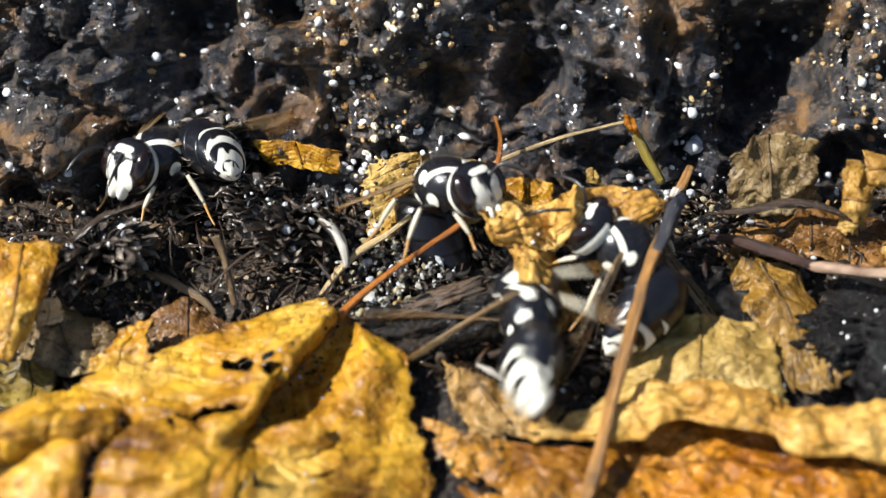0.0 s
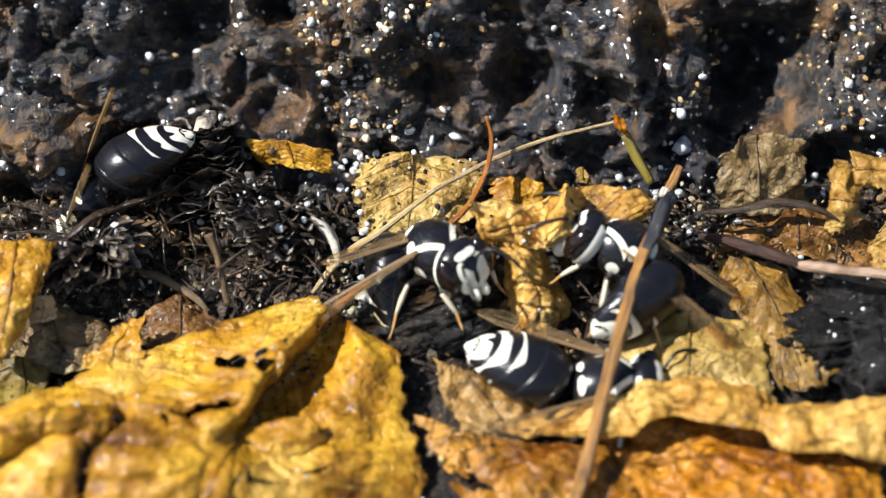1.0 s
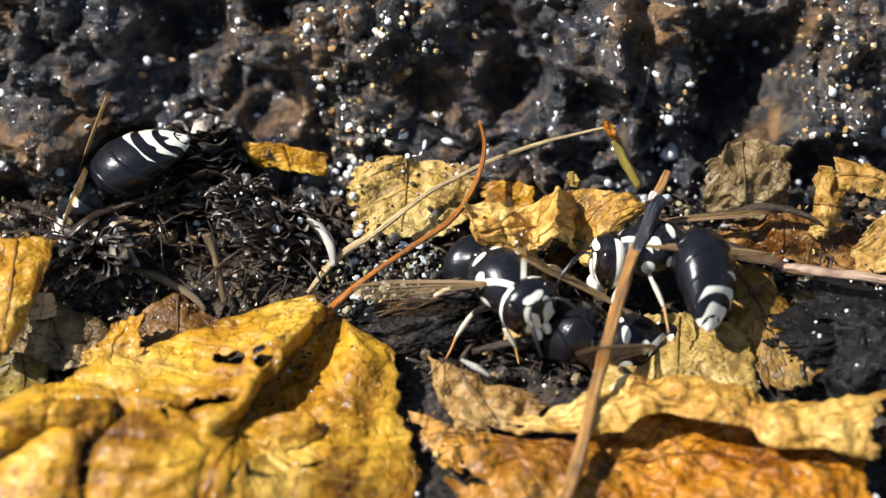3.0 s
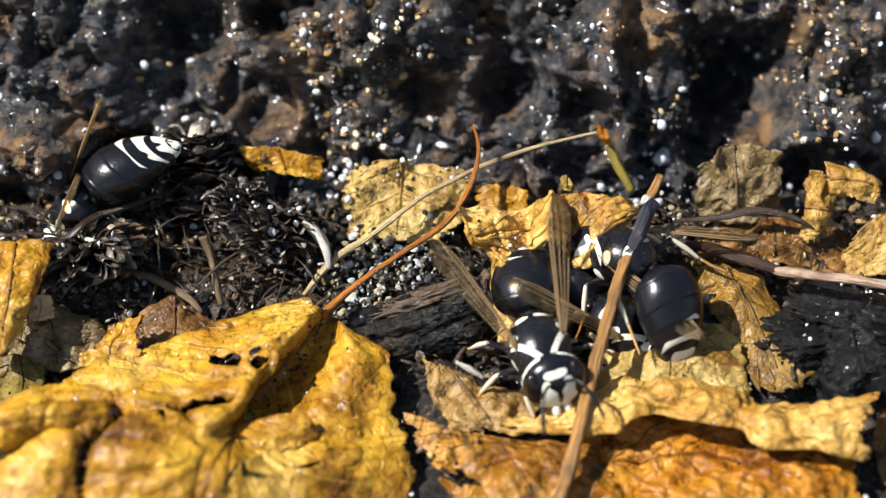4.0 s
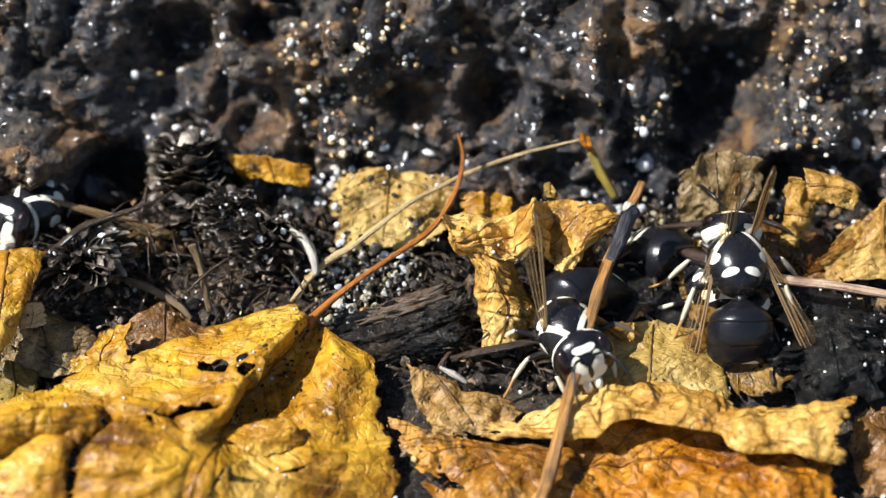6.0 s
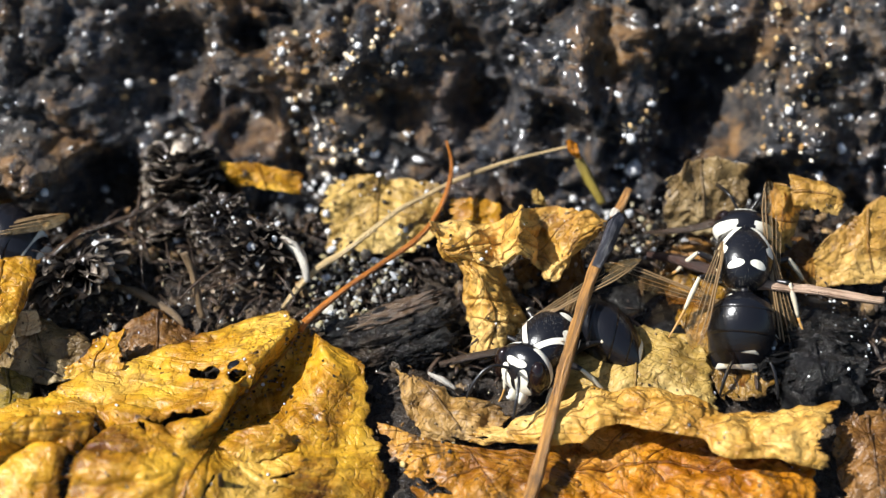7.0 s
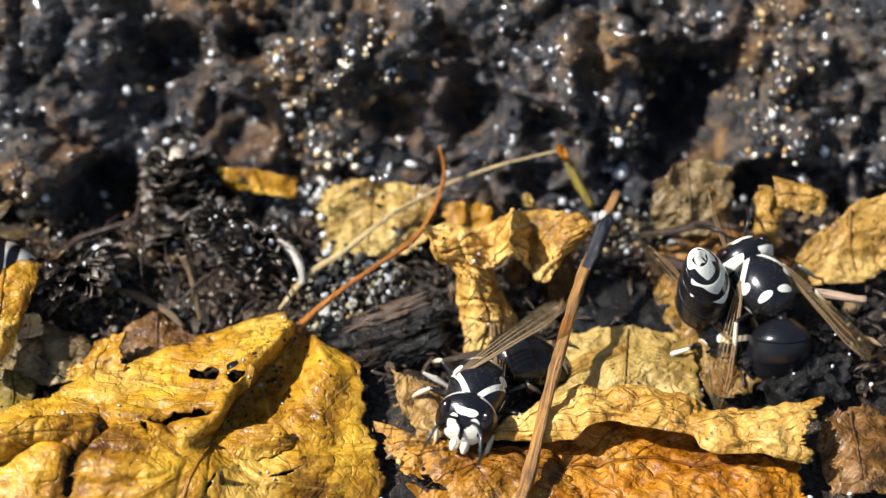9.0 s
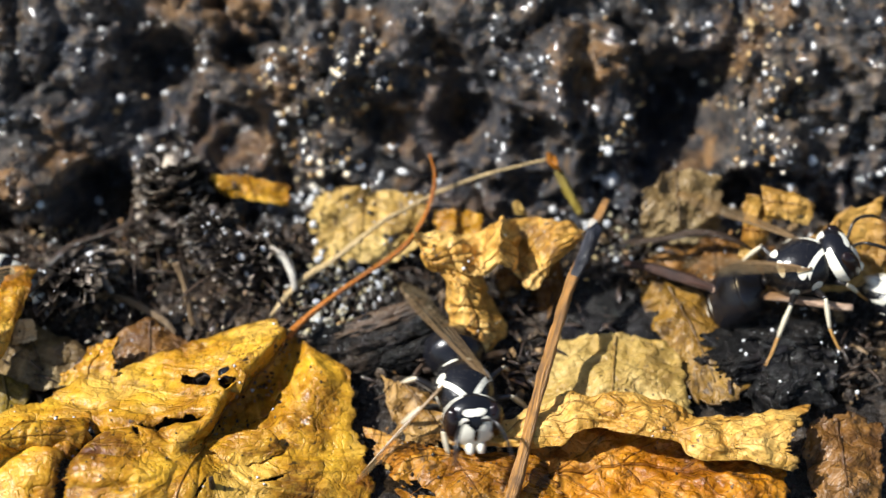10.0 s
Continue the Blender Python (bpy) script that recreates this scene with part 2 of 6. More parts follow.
M_WETBLACK = wet_black_material()
M_ROT = wood_material("rotten_wood", (0.10, 0.06, 0.032), (0.012, 0.009, 0.008), 0.32)
M_STEM = wood_material("brown_dead_stem", (0.4, 0.185, 0.04), (0.045, 0.024, 0.012), 0.38)
M_STEMTOP = wood_material("blackened_stem", (0.024, 0.024, 0.032), (0.006, 0.006, 0.008), 0.3)
M_PETIOLE = wood_material("rust_petiole", (0.46, 0.15, 0.012), (0.16, 0.04, 0.006), 0.36)
M_STRAW = wood_material("straw", (0.66, 0.48, 0.23), (0.14, 0.08, 0.035), 0.42)
M_DULL = wood_material("dull_straw", (0.2, 0.13, 0.065), (0.05, 0.03, 0.016), 0.4)
M_REED = wood_material("pink_brown_reed", (0.55, 0.38, 0.26), (0.16, 0.07, 0.035), 0.35)
M_TWIG = wood_material("dark_twig", (0.07, 0.045, 0.03), (0.014, 0.010, 0.008), 0.26)
M_SHEATH = wood_material("red_brown_sheath", (0.055, 0.021, 0.011), (0.012, 0.006, 0.005), 0.45)
M_PALE = wood_material("pale_twig", (0.62, 0.57, 0.48), (0.25, 0.2, 0.16), 0.45)
M_GREENSTEM = wood_material("green_stem", (0.30, 0.22, 0.035), (0.10, 0.07, 0.018), 0.4)
def scale_material():
    k = Mat("cone_scale")
    along = k.attr("along").outputs["Vector"]
    tip = k.node("ShaderNodeSeparateXYZ", Vector=along).outputs[2]
    patch = k.noise(450, 5, 0.65)
    col = k.ramp(patch, [(0.3, (0.028, 0.024, 0.022)), (0.5, (0.12, 0.098, 0.084)), (0.68, (0.38, 0.29, 0.22))])
    worn = k.math("MULTIPLY", k.grey(tip, 0.9, 1.5), k.grey(k.noise(700, 3), 0.42, 0.6))
    col = k.mix(worn, col, (0.52, 0.43, 0.33))
    k.set(Base_Color=col, Roughness=k.grey(patch, 0.3, 0.7, 0.14, 0.42))
    k.bump(k.noise(900, 5), 0.0007, 1.0)
    return k.m


M_SCALE = scale_material()


def bead_material():
    k = Mat("glint_white_bead")
    # near-white base colour paints the glint into every bead
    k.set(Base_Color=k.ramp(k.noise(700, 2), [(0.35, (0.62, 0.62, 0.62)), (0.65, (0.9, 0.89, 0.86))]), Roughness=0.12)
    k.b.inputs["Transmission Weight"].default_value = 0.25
    k.b.inputs["IOR"].default_value = 1.33
    return k.m


def grit_material():
    k = Mat("pale_grit")
    rnd = k.node("ShaderNodeNewGeometry").outputs["Random Per Island"]
    k.set(Base_Color=k.ramp(rnd, [(0.0, (0.02, 0.018, 0.017)), (0.5, (0.08, 0.068, 0.055)), (0.68, (0.36, 0.3, 0.15)), (0.88, (0.36, 0.37, 0.38)), (1.0, (0.55, 0.56, 0.57))]), Roughness=k.grey(rnd, 0, 1, 0.5, 0.15))
    k.bump(k.noise(1500, 4), 0.0003, 0.8)
    return k.m


def crumb_material():
    k = Mat("soil_crumb")
    rnd = k.node("ShaderNodeNewGeometry").outputs["Random Per Island"]
    k.set(Base_Color=k.ramp(rnd, [(0.0, (0.008, 0.007, 0.006)), (0.5, (0.045, 0.034, 0.026)), (0.8, (0.13, 0.085, 0.045)), (1.0, (0.36, 0.22, 0.09))]), Roughness=k.grey(rnd, 0, 1, 0.1, 0.4))
    k.bump(k.noise(1200, 5), 0.0007, 1.0)
    return k.m


def fleck_material():
    k = Mat("litter_fleck")
    rnd = k.node("ShaderNodeNewGeometry").outputs["Random Per Island"]
    k.set(Base_Color=k.ramp(rnd, [(0.0, (0.03, 0.024, 0.02)), (0.3, (0.24, 0.12, 0.035)), (0.6, (0.4, 0.36, 0.3)), (0.8, (0.5, 0.36, 0.12)), (1.0, (0.75, 0.74, 0.72))]), Roughness=k.grey(rnd, 0, 1, 0.35, 0.12))
    k.bump(k.noise(1400, 4), 0.0004, 0.9)
    return k.m


def grain_material():
    k = Mat("amber_grain")
    rnd = k.node("ShaderNodeNewGeometry").outputs["Random Per Island"]
    k.set(Base_Color=k.ramp(rnd, [(0.0, (0.05, 0.035, 0.025)), (0.35, (0.3, 0.16, 0.05)), (0.7, (0.62, 0.45, 0.22)), (1.0, (0.85, 0.8, 0.7))]), Roughness=k.grey(rnd, 0, 1, 0.3, 0.1))
    k.bump(k.noise(1400, 4), 0.0004, 0.9)
    return k.m


M_GRAIN = grain_material()
M_FLECK = fleck_material()
M_BEAD, M_GRIT, M_CRUMB = bead_material(), grit_material(), crumb_material()


def body_material():
    """Black hornet shell with ivory marks given by the shell's own mark values."""
    k = Mat("hornet_shell")
    mark = k.attr("mark").outputs["Fac"]
    edge = k.math("ADD", mark, k.math("MULTIPLY", k.math("SUBTRACT", k.noise(900, 4), 0.5), 0.22))
    f = k.grey(edge, 0.44, 0.56)
    ivory = k.mix(k.noise(700, 3), (0.82, 0.78, 0.66), (0.74, 0.70, 0.56))
    k.set(Base_Color=k.mix(f, (0.007, 0.007, 0.009), ivory), Roughness=k.grey(f, 0, 1, 0.24, 0.5))
    k.b.inputs["IOR"].default_value = 1.42
    k.bump(k.noise(3500, 3), 0.00006, 0.5)
    return k.m


def plain(name, col, rough, trans=0.0):
    k = Mat(name)
    k.set(Base_Color=k.mix(k.noise(1200, 4), tuple(c * 0.7 for c in col), col), Roughness=rough)
    return k.m


def wing_material():
    k = Mat("amber_wing_membrane")
    col = k.mix(k.noise(500, 4), (0.34, 0.24, 0.12), (0.7, 0.6, 0.42))
    k.set(Base_Color=col, Roughness=0.22)
    k.b.inputs["Alpha"].default_value = 1.0
    tr = k.node("ShaderNodeBsdfTransparent", Color=(0.88, 0.77, 0.58, 1))
    ms = k.node("ShaderNodeMixShader", Fac=k.grey(k.noise(420, 4, 0.6), 0.35, 0.65, 0.02, 0.13))
    k.l.new(tr.outputs[0], ms.inputs[1])
    k.l.new(k.b.outputs[0], ms.inputs[2])
    k.l.new(ms.outputs[0], k.out.inputs[0])
    k.bump(k.noise(900, 4), 0.0002, 0.6)
    return k.m


M_SHELL, M_WING = body_material(), wing_material()
M_EYE = plain("dark_eye", (0.011, 0.005, 0.004), 0.14)
M_VEIN = plain("wing_vein", (0.24, 0.15, 0.07), 0.3)
M_LEG = plain("dark_leg", (0.012, 0.010, 0.010), 0.3)
M_LEGPALE = plain("ivory_leg", (0.66, 0.58, 0.42), 0.4)
M_LEGAMBER = plain("amber_foot", (0.5, 0.26, 0.07), 0.4)
M_SEED = plain("black_seed", (0.008, 0.008, 0.009), 0.1)
M_HAIR = plain("pale_hair", (0.1, 0.085, 0.06), 0.6)
M_ANT = plain("black_antenna", (0.01, 0.009, 0.009), 0.3)


# ---- small building helpers (millimetres in, metres out) ----
def thing(name, base, label, category, group="", kind=""):
    ob = new(name)
    ob.empty_display_size = 0.002
    ob.location = Vector(base) * MM
    return tagged(ob, label, category, group, kind)


def part(name, bm, material, parent=None, label="", base=None, smooth=True):
    """Links a bmesh in millimetres as one mesh; base is taken off its places where they are given in the world."""
    me = bpy.data.meshes.new(name)
    off = Vector(base) if base is not None else Vector()
    for v in bm.verts:
        v.co = (v.co - off) * MM
    bm.normal_update()
    for f in bm.faces:
        f.smooth = smooth
    bm.to_mesh(me)
    bm.free()
    for m in material if isinstance(material, (list, tuple)) else [material]:
        me.materials.append(m)
    ob = new(name, me)
    if parent:
        ob.parent = parent
    if label:
        ob["label"] = label
    return ob


def spline(pts, n):
    """n + 1 points along a smooth curve through pts."""
    P = np.array(pts, float)
    if len(P) == 2:
        return [P[0] + (P[1] - P[0]) * i / n for i in range(n + 1)]
    E = np.vstack([2 * P[0] - P[1], P, 2 * P[-1] - P[-2]])
    out = []
    for i in range(n + 1):
        s = min(i / n * (len(P) - 1), len(P) - 1 - 1e-9)
        k, f = int(s), s - int(s)
        a, b, c, d = E[k : k + 4]
        out.append(0.5 * (2 * b + (c - a) * f + (2 * a - 5 * b + 4 * c - d) * f * f + (3 * b - a - 3 * c + d) * f**3))
    return out


def fbm(x, y, z, octaves=4, rough=0.55):
    return noise.fractal((x, y, z), 1.0 - 0.3 * rough, 2.1, octaves, noise_basis="PERLIN_ORIGINAL")


def tube(bm, pts, radii, sides=10, n=24, wobble=0.08, seed=0.0, flat=1.0, mat=0):
    """A tapered stem along pts, with uneven thickness and closed ends."""
    path = [Vector(p) for p in spline(pts, n)]
    rad = [r[0] for r in spline([(r, 0, 0) for r in radii], n)]
    lay = bm.verts.layers.float_vector.get("along") or bm.verts.layers.float_vector.new("along")
    rings, side = [], None
    dist = 0.0
    for i, p in enumerate(path):
        d = (path[min(i + 1, n)] - path[max(i - 1, 0)]).normalized()
        if side is None:
            side = d.cross(Vector((0.3, 0.2, 1))).normalized()
        side = (side - d * side.dot(d)).normalized()
        up = d.cross(side)
        if i:
            dist += (p - path[i - 1]).length
        ring = []
        for k in range(sides):
            a = 2 * math.pi * k / sides
            r = rad[i] * (1 + wobble * fbm(math.cos(a) * 1.3 + seed, math.sin(a) * 1.3, dist * 0.35, 3) * 1.6)
            v = bm.verts.new(p + side * math.cos(a) * r + up * math.sin(a) * r * flat)
            v[lay] = (math.cos(a) * 2.2 + seed, math.sin(a) * 2.2, dist * 0.16)
            ring.append(v)
        rings.append(ring)
    for a, b in zip(rings, rings[1:]):
        for k in range(sides):
            bm.faces.new((a[k], a[(k + 1) % sides], b[(k + 1) % sides], b[k])).material_index = mat
    bm.faces.new(rings[0][::-1]).material_index = mat
    bm.faces.new(rings[-1]).material_index = mat
    return bm


def thicken(bm, thick, lay):
    """Gives a sheet an underside and an edge, offset along its own normals."""
    for v in [v for v in bm.verts if not v.link_faces]:
        bm.verts.remove(v)
    bm.normal_update()
    under = {}
    for v in bm.verts[:]:
        w = bm.verts.new(v.co - v.normal * thick)
        w[lay] = v[lay]
        under[v] = w
    rim = [e for e in bm.edges if e.is_boundary]
    for f in bm.faces[:]:
        bm.faces.new([under[v] for v in reversed(f.verts)])
    for e in rim:
        p, q = e.verts
        loop = e.link_loops[0]
        if loop.vert is not p:
            p, q = q, p
        bm.faces.new((q, p, under[p], under[q]))


def blade(rows, nu=44, nv=34, wrinkle=0.5, fold=0.35, ragged=0.06, holes=(), thick=0.16, seed=0.0, teeth=0.0, creases=(), quilt=0.1, tears=()):
    """A thin curled leaf blade lofted over rows of guide points, crumpled, with a ragged edge and real thickness."""
    G = [spline(r, nv) for r in rows]
    cols = [spline([g[j] for g in G], nu) for j in range(nv + 1)]
    bm = bmesh.new()
    lay = bm.verts.layers.float_vector.new("leaf_uv")
    grid = []
    span = min(1.0, (Vector(cols[0][0]) - Vector(cols[nv][nu])).length / 32)
    for i in range(nu + 1):
        line = []
        for j in range(nv + 1):
            p = Vector(cols[j][i])
            v = bm.verts.new(p)
            v[lay] = (i / nu, j / nv, span)
            line.append(v)
        grid.append(line)
    for i in range(nu):
        for j in range(nv):
            bm.faces.new((grid[i][j], grid[i][j + 1], grid[i + 1][j + 1], grid[i + 1][j]))
    bm.normal_update()
    flip = sum(f.normal.z for f in bm.faces) < 0
    if flip:
        bmesh.ops.reverse_faces(bm, faces=bm.faces[:])
        bm.normal_update()
    moves = []
    for v in bm.verts:
        u, w, _ = v[lay]
        p = v.co
        crease = abs(fbm(p.x * 0.16 + seed, p.y * 0.16, p.z * 0.16 + 3.1, 3))
        h = wrinkle * (0.9 - 2.4 * crease) + 0.6 * fold * fbm(p.x * 0.42, p.y * 0.42 + seed, p.z * 0.42, 3)
        h += 0.35 * (wrinkle + fold) * (0.3 - 2.0 * abs(fbm(p.x * 0.36 + 9, p.y * 0.36 + seed, p.z * 0.36, 2)))
        h -= 0.22 * wrinkle * math.exp(-(((w - 0.5) / 0.03) ** 2))
        slant = (u - 0.75 * abs(w - 0.5)) * 7.0 + 0.12 * fbm(p.x * 0.2, p.y * 0.2, seed, 2)
        h += quilt * (abs(math.cos(math.pi * slant)) ** 0.7 - 0.6)
        for c0, c1, c2, c3, depth, width in creases:
            du, dw = c2 - c0, c3 - c1
            t = max(0.0, min(1.0, ((u - c0) * du + (w - c1) * dw) / (du * du + dw * dw)))
            gap = math.hypot(u - c0 - t * du, w - c1 - t * dw) + 0.01 * fbm(p.x * 0.5, p.y * 0.5, seed, 2)
            h -= depth * math.exp(-abs(gap) / width) * min(1.0, 8 * min(t, 1 - t) + 0.3)
        moves.append(v.normal * h)
    for v, m in zip(bm.verts, moves):
        v.co += m
    dead = []
    for f in bm.faces:
        u = sum(v[lay][0] for v in f.verts) / 4
        w = sum(v[lay][1] for v in f.verts) / 4
        edge = min(u, 1 - u, w, 1 - w)
        nz = fbm(u * 6 + seed, w * 6, seed, 4)
        saw = teeth * (0.5 + 0.5 * math.sin((u + w * 0.3) * 62 + seed))
        if edge < ragged * (0.35 + 1.5 * nz) + saw * ragged:
            dead.append(f)
        for c0, c1, c2, c3, width in tears:
            du, dw = c2 - c0, c3 - c1
            t = ((u - c0) * du + (w - c1) * dw) / (du * du + dw * dw)
            gap = math.hypot(u - c0 - t * du, w - c1 - t * dw)
            if 0 < t < 1 and gap < width * (0.4 + 1.2 * math.sin(math.pi * t)) * (0.7 + 1.2 * abs(fbm(u * 30, w * 30, seed, 2))):
                dead.append(f)
        for hu, hw, hr in holes:
            if math.hypot(u - hu, (w - hw) * 0.8) < hr * (1 + 1.1 * fbm(u * 16, w * 16, seed + 5, 3)):
                dead.append(f)
                break
    place = [[v.co.copy() + v.normal * 0.06 for v in line] for line in grid]
    bmesh.ops.delete(bm, geom=list(set(dead)), context="FACES")
    bmesh.ops.smooth_vert(bm, verts=[v for v in bm.verts if v.is_boundary], factor=0.5, use_axis_x=True, use_axis_y=True, use_axis_z=True)
    thicken(bm, thick, lay)
    return bm, place


LEAF_POINTS = []


def leaf(rows, material, label, group="leaf litter", petiole=None, veins=0, rib=0.2, midrib=True, **kw):
    """A dead leaf: blade, midrib and, on large ones, side veins that follow the crumpled blade."""
    base = tuple(float(c) for c in np.mean([p for r in rows for p in r], axis=0))
    ob = thing("leaf", base, label, "leaf", group)
    bm, place = blade(rows, **kw)
    part("blade", bm, material, ob, base=base)
    nu, nv = len(place) - 1, len(place[0]) - 1
    for i in range(2, nu - 1, 3):
        for j in range(2, nv - 1, 3):
            n = (place[i + 1][j] - place[i][j]).cross(place[i][j + 1] - place[i][j]).normalized()
            LEAF_POINTS.append((place[i][j], n if n.z > 0 else -n))
    lo, hi = int(nu * 0.07), int(nu * 0.9)
    if rib and midrib:
        pts = [place[i][nv // 2] for i in range(lo, hi, 2)]
        part("midrib", tube(bmesh.new(), pts, [rib, rib * 0.8, rib * 0.45], sides=6, n=len(pts) * 2), material, ob, base=base)
    for q in range(veins):
        u0 = 0.1 + 0.7 * (q // 2) / max(1, veins // 2)
        s = 1 if q % 2 else -1
        pts = []
        for i in range(13):
            u, w = u0 + 0.24 * i / 12, 0.5 + s * 0.42 * i / 12
            if u < 0.93:
                pts.append(place[int(u * nu)][int(w * nv)] - Vector((0, 0, 0.02)))
        if len(pts) > 3:
            part("vein", tube(bmesh.new(), pts, [rib * 0.6, rib * 0.45, rib * 0.2], sides=5, n=len(pts) * 2), material, ob, base=base)
    if petiole:
        bm = tube(bmesh.new(), petiole[0], petiole[1], sides=10, n=40, seed=2.0)
        part("petiole", bm, M_PETIOLE, ob, "rust-brown bent leaf stalk", base)
    return ob


def stick(name, pts, radii, material, label, category="twig", **kw):
    ob = thing(name, pts[0], label, category)
    part("stem", tube(bmesh.new(), pts, radii, **kw), material, ob, base=pts[0])
    return ob


def ground_z(y):
    """Height of the litter floor, which rises gently to the log."""
    yc = max(-42.0, min(y, 14.0))
    return -1.27 + 0.232 * yc


# ---- the ground, one sheet to the horizon ----
def spread(lo, hi, step, far):
    core = list(np.arange(lo, hi + step / 2, step))
    outer, d = [], step * 1.6
    e = core[-1]
    while e < far:
        e += d
        d *= 1.45
        outer.append(e)
    left = [lo - (q - core[-1]) for q in outer]
    return left[::-1] + core + outer


def build_ground():
    xs, ys = spread(-56, 56, 0.8, 60000), spread(-40, 22, 0.8, 60000)
    bm = bmesh.new()
    rows = []
    for y in ys:
        line = []
        for x in xs:
            near = max(0.0, 1 - max(abs(x) - 60, abs(y + 10) - 45, 0) / 120)
            z = ground_z(y) - 1.3
            if near > 0:
                z += near * (1.3 * fbm(x * 0.09, y * 0.09, 1.0, 3) + 0.9 * fbm(x * 0.35, y * 0.35, 7.0, 4) + 0.35 * fbm(x * 1.2, y * 1.2, 3.0, 2))
            line.append(bm.verts.new((x, y, z)))
        rows.append(line)
    for a, b in zip(rows, rows[1:]):
        for i in range(len(xs) - 1):
            bm.faces.new((a[i], a[i + 1], b[i + 1], b[i]))
    ob = part("ground", bm, M_SOIL)
    tagged(ob, "dark wet soil under the leaf litter", "ground", kind="structure")


build_ground()

# ---- the rotten log behind ----
PROFILE = [(12.0, -9.0), (13.5, -1.0), (16.0, 4.5), (18.5, 10.0), (21.0, 15.5), (25.0, 21.0), (32.0, 27.0), (48.0, 30.0), (64.0, 25.0), (74.0, 10.0), (76.0, -9.0)]
# hollows and swells of the log: x, height, radius, depth (positive is a hollow)
DENTS = [
    (28.7, 11.4, 4.2, 8.0),
    (30.4, 13.9, 2.8, 5.0),
    (26.5, 14.5, 3.0, 5.0),
    (25.0, 8.6, 3.0, 4.0),
    (26.6, 9.7, 2.8, 5.0),
    (-2.7, 10.6, 1.8, 3.0),
    (-24.5, 16.5, 4.0, 5.0),
    (-18.6, 14.8, 2.8, -3.6),
    (-17.6, 17.4, 2.0, 5.5),
    (-18.3, 10.3, 3.4, 6.5),
    (13.4, 9.5, 2.6, 3.5),
    (6.2, 10.2, 2.6, 4.5),
    (24.4, 13.5, 1.8, 2.5),
    (-24.8, 7.6, 2.4, 3.0),
    (-31.4, 3.6, 2.8, 4.0),
    (-40.9, 2.2, 3.2, 4.5),
    (32.0, 15.6, 2.2, 2.5),
    (34.2, 3.4, 2.4, 4.0),
    (-26.6, 14.4, 6.2, 5.5),
    (-6.2, 13.0, 2.0, 2.0),
    (-35.7, 13.5, 1.8, 2.5),
    (-10.6, 9.1, 4.6, -2.4),
    (-7.3, 7.6, 3.5, -1.5),
    (3.0, 13.0, 6.0, 4.2),
    (10.5, 12.0, 3.6, 2.6),
    (-6.5, 15.0, 4.4, -3.2),
    (15.1, 14.5, 4.6, -2.0),
    (36.4, 10.1, 4.2, -2.6),
    (-40.1, 5.9, 4.6, -2.6),
    (-37.7, 12.2, 2.2, -2.5),
    (-10.1, 16.0, 3.4, -2.6),
    (37.5, 16.4, 4.0, -2.4),
    (18.9, 10.1, 3.4, -2.6),
    (35.9, 6.3, 5.0, -2.0),
    (8.5, 8.4, 3.0, -1.5),
    (-37.5, 9.6, 5.2, -2.2),
    (-38.5, 4.8, 4.6, -4.2),
    (-30.5, 4.6, 3.0, 3.0),
]


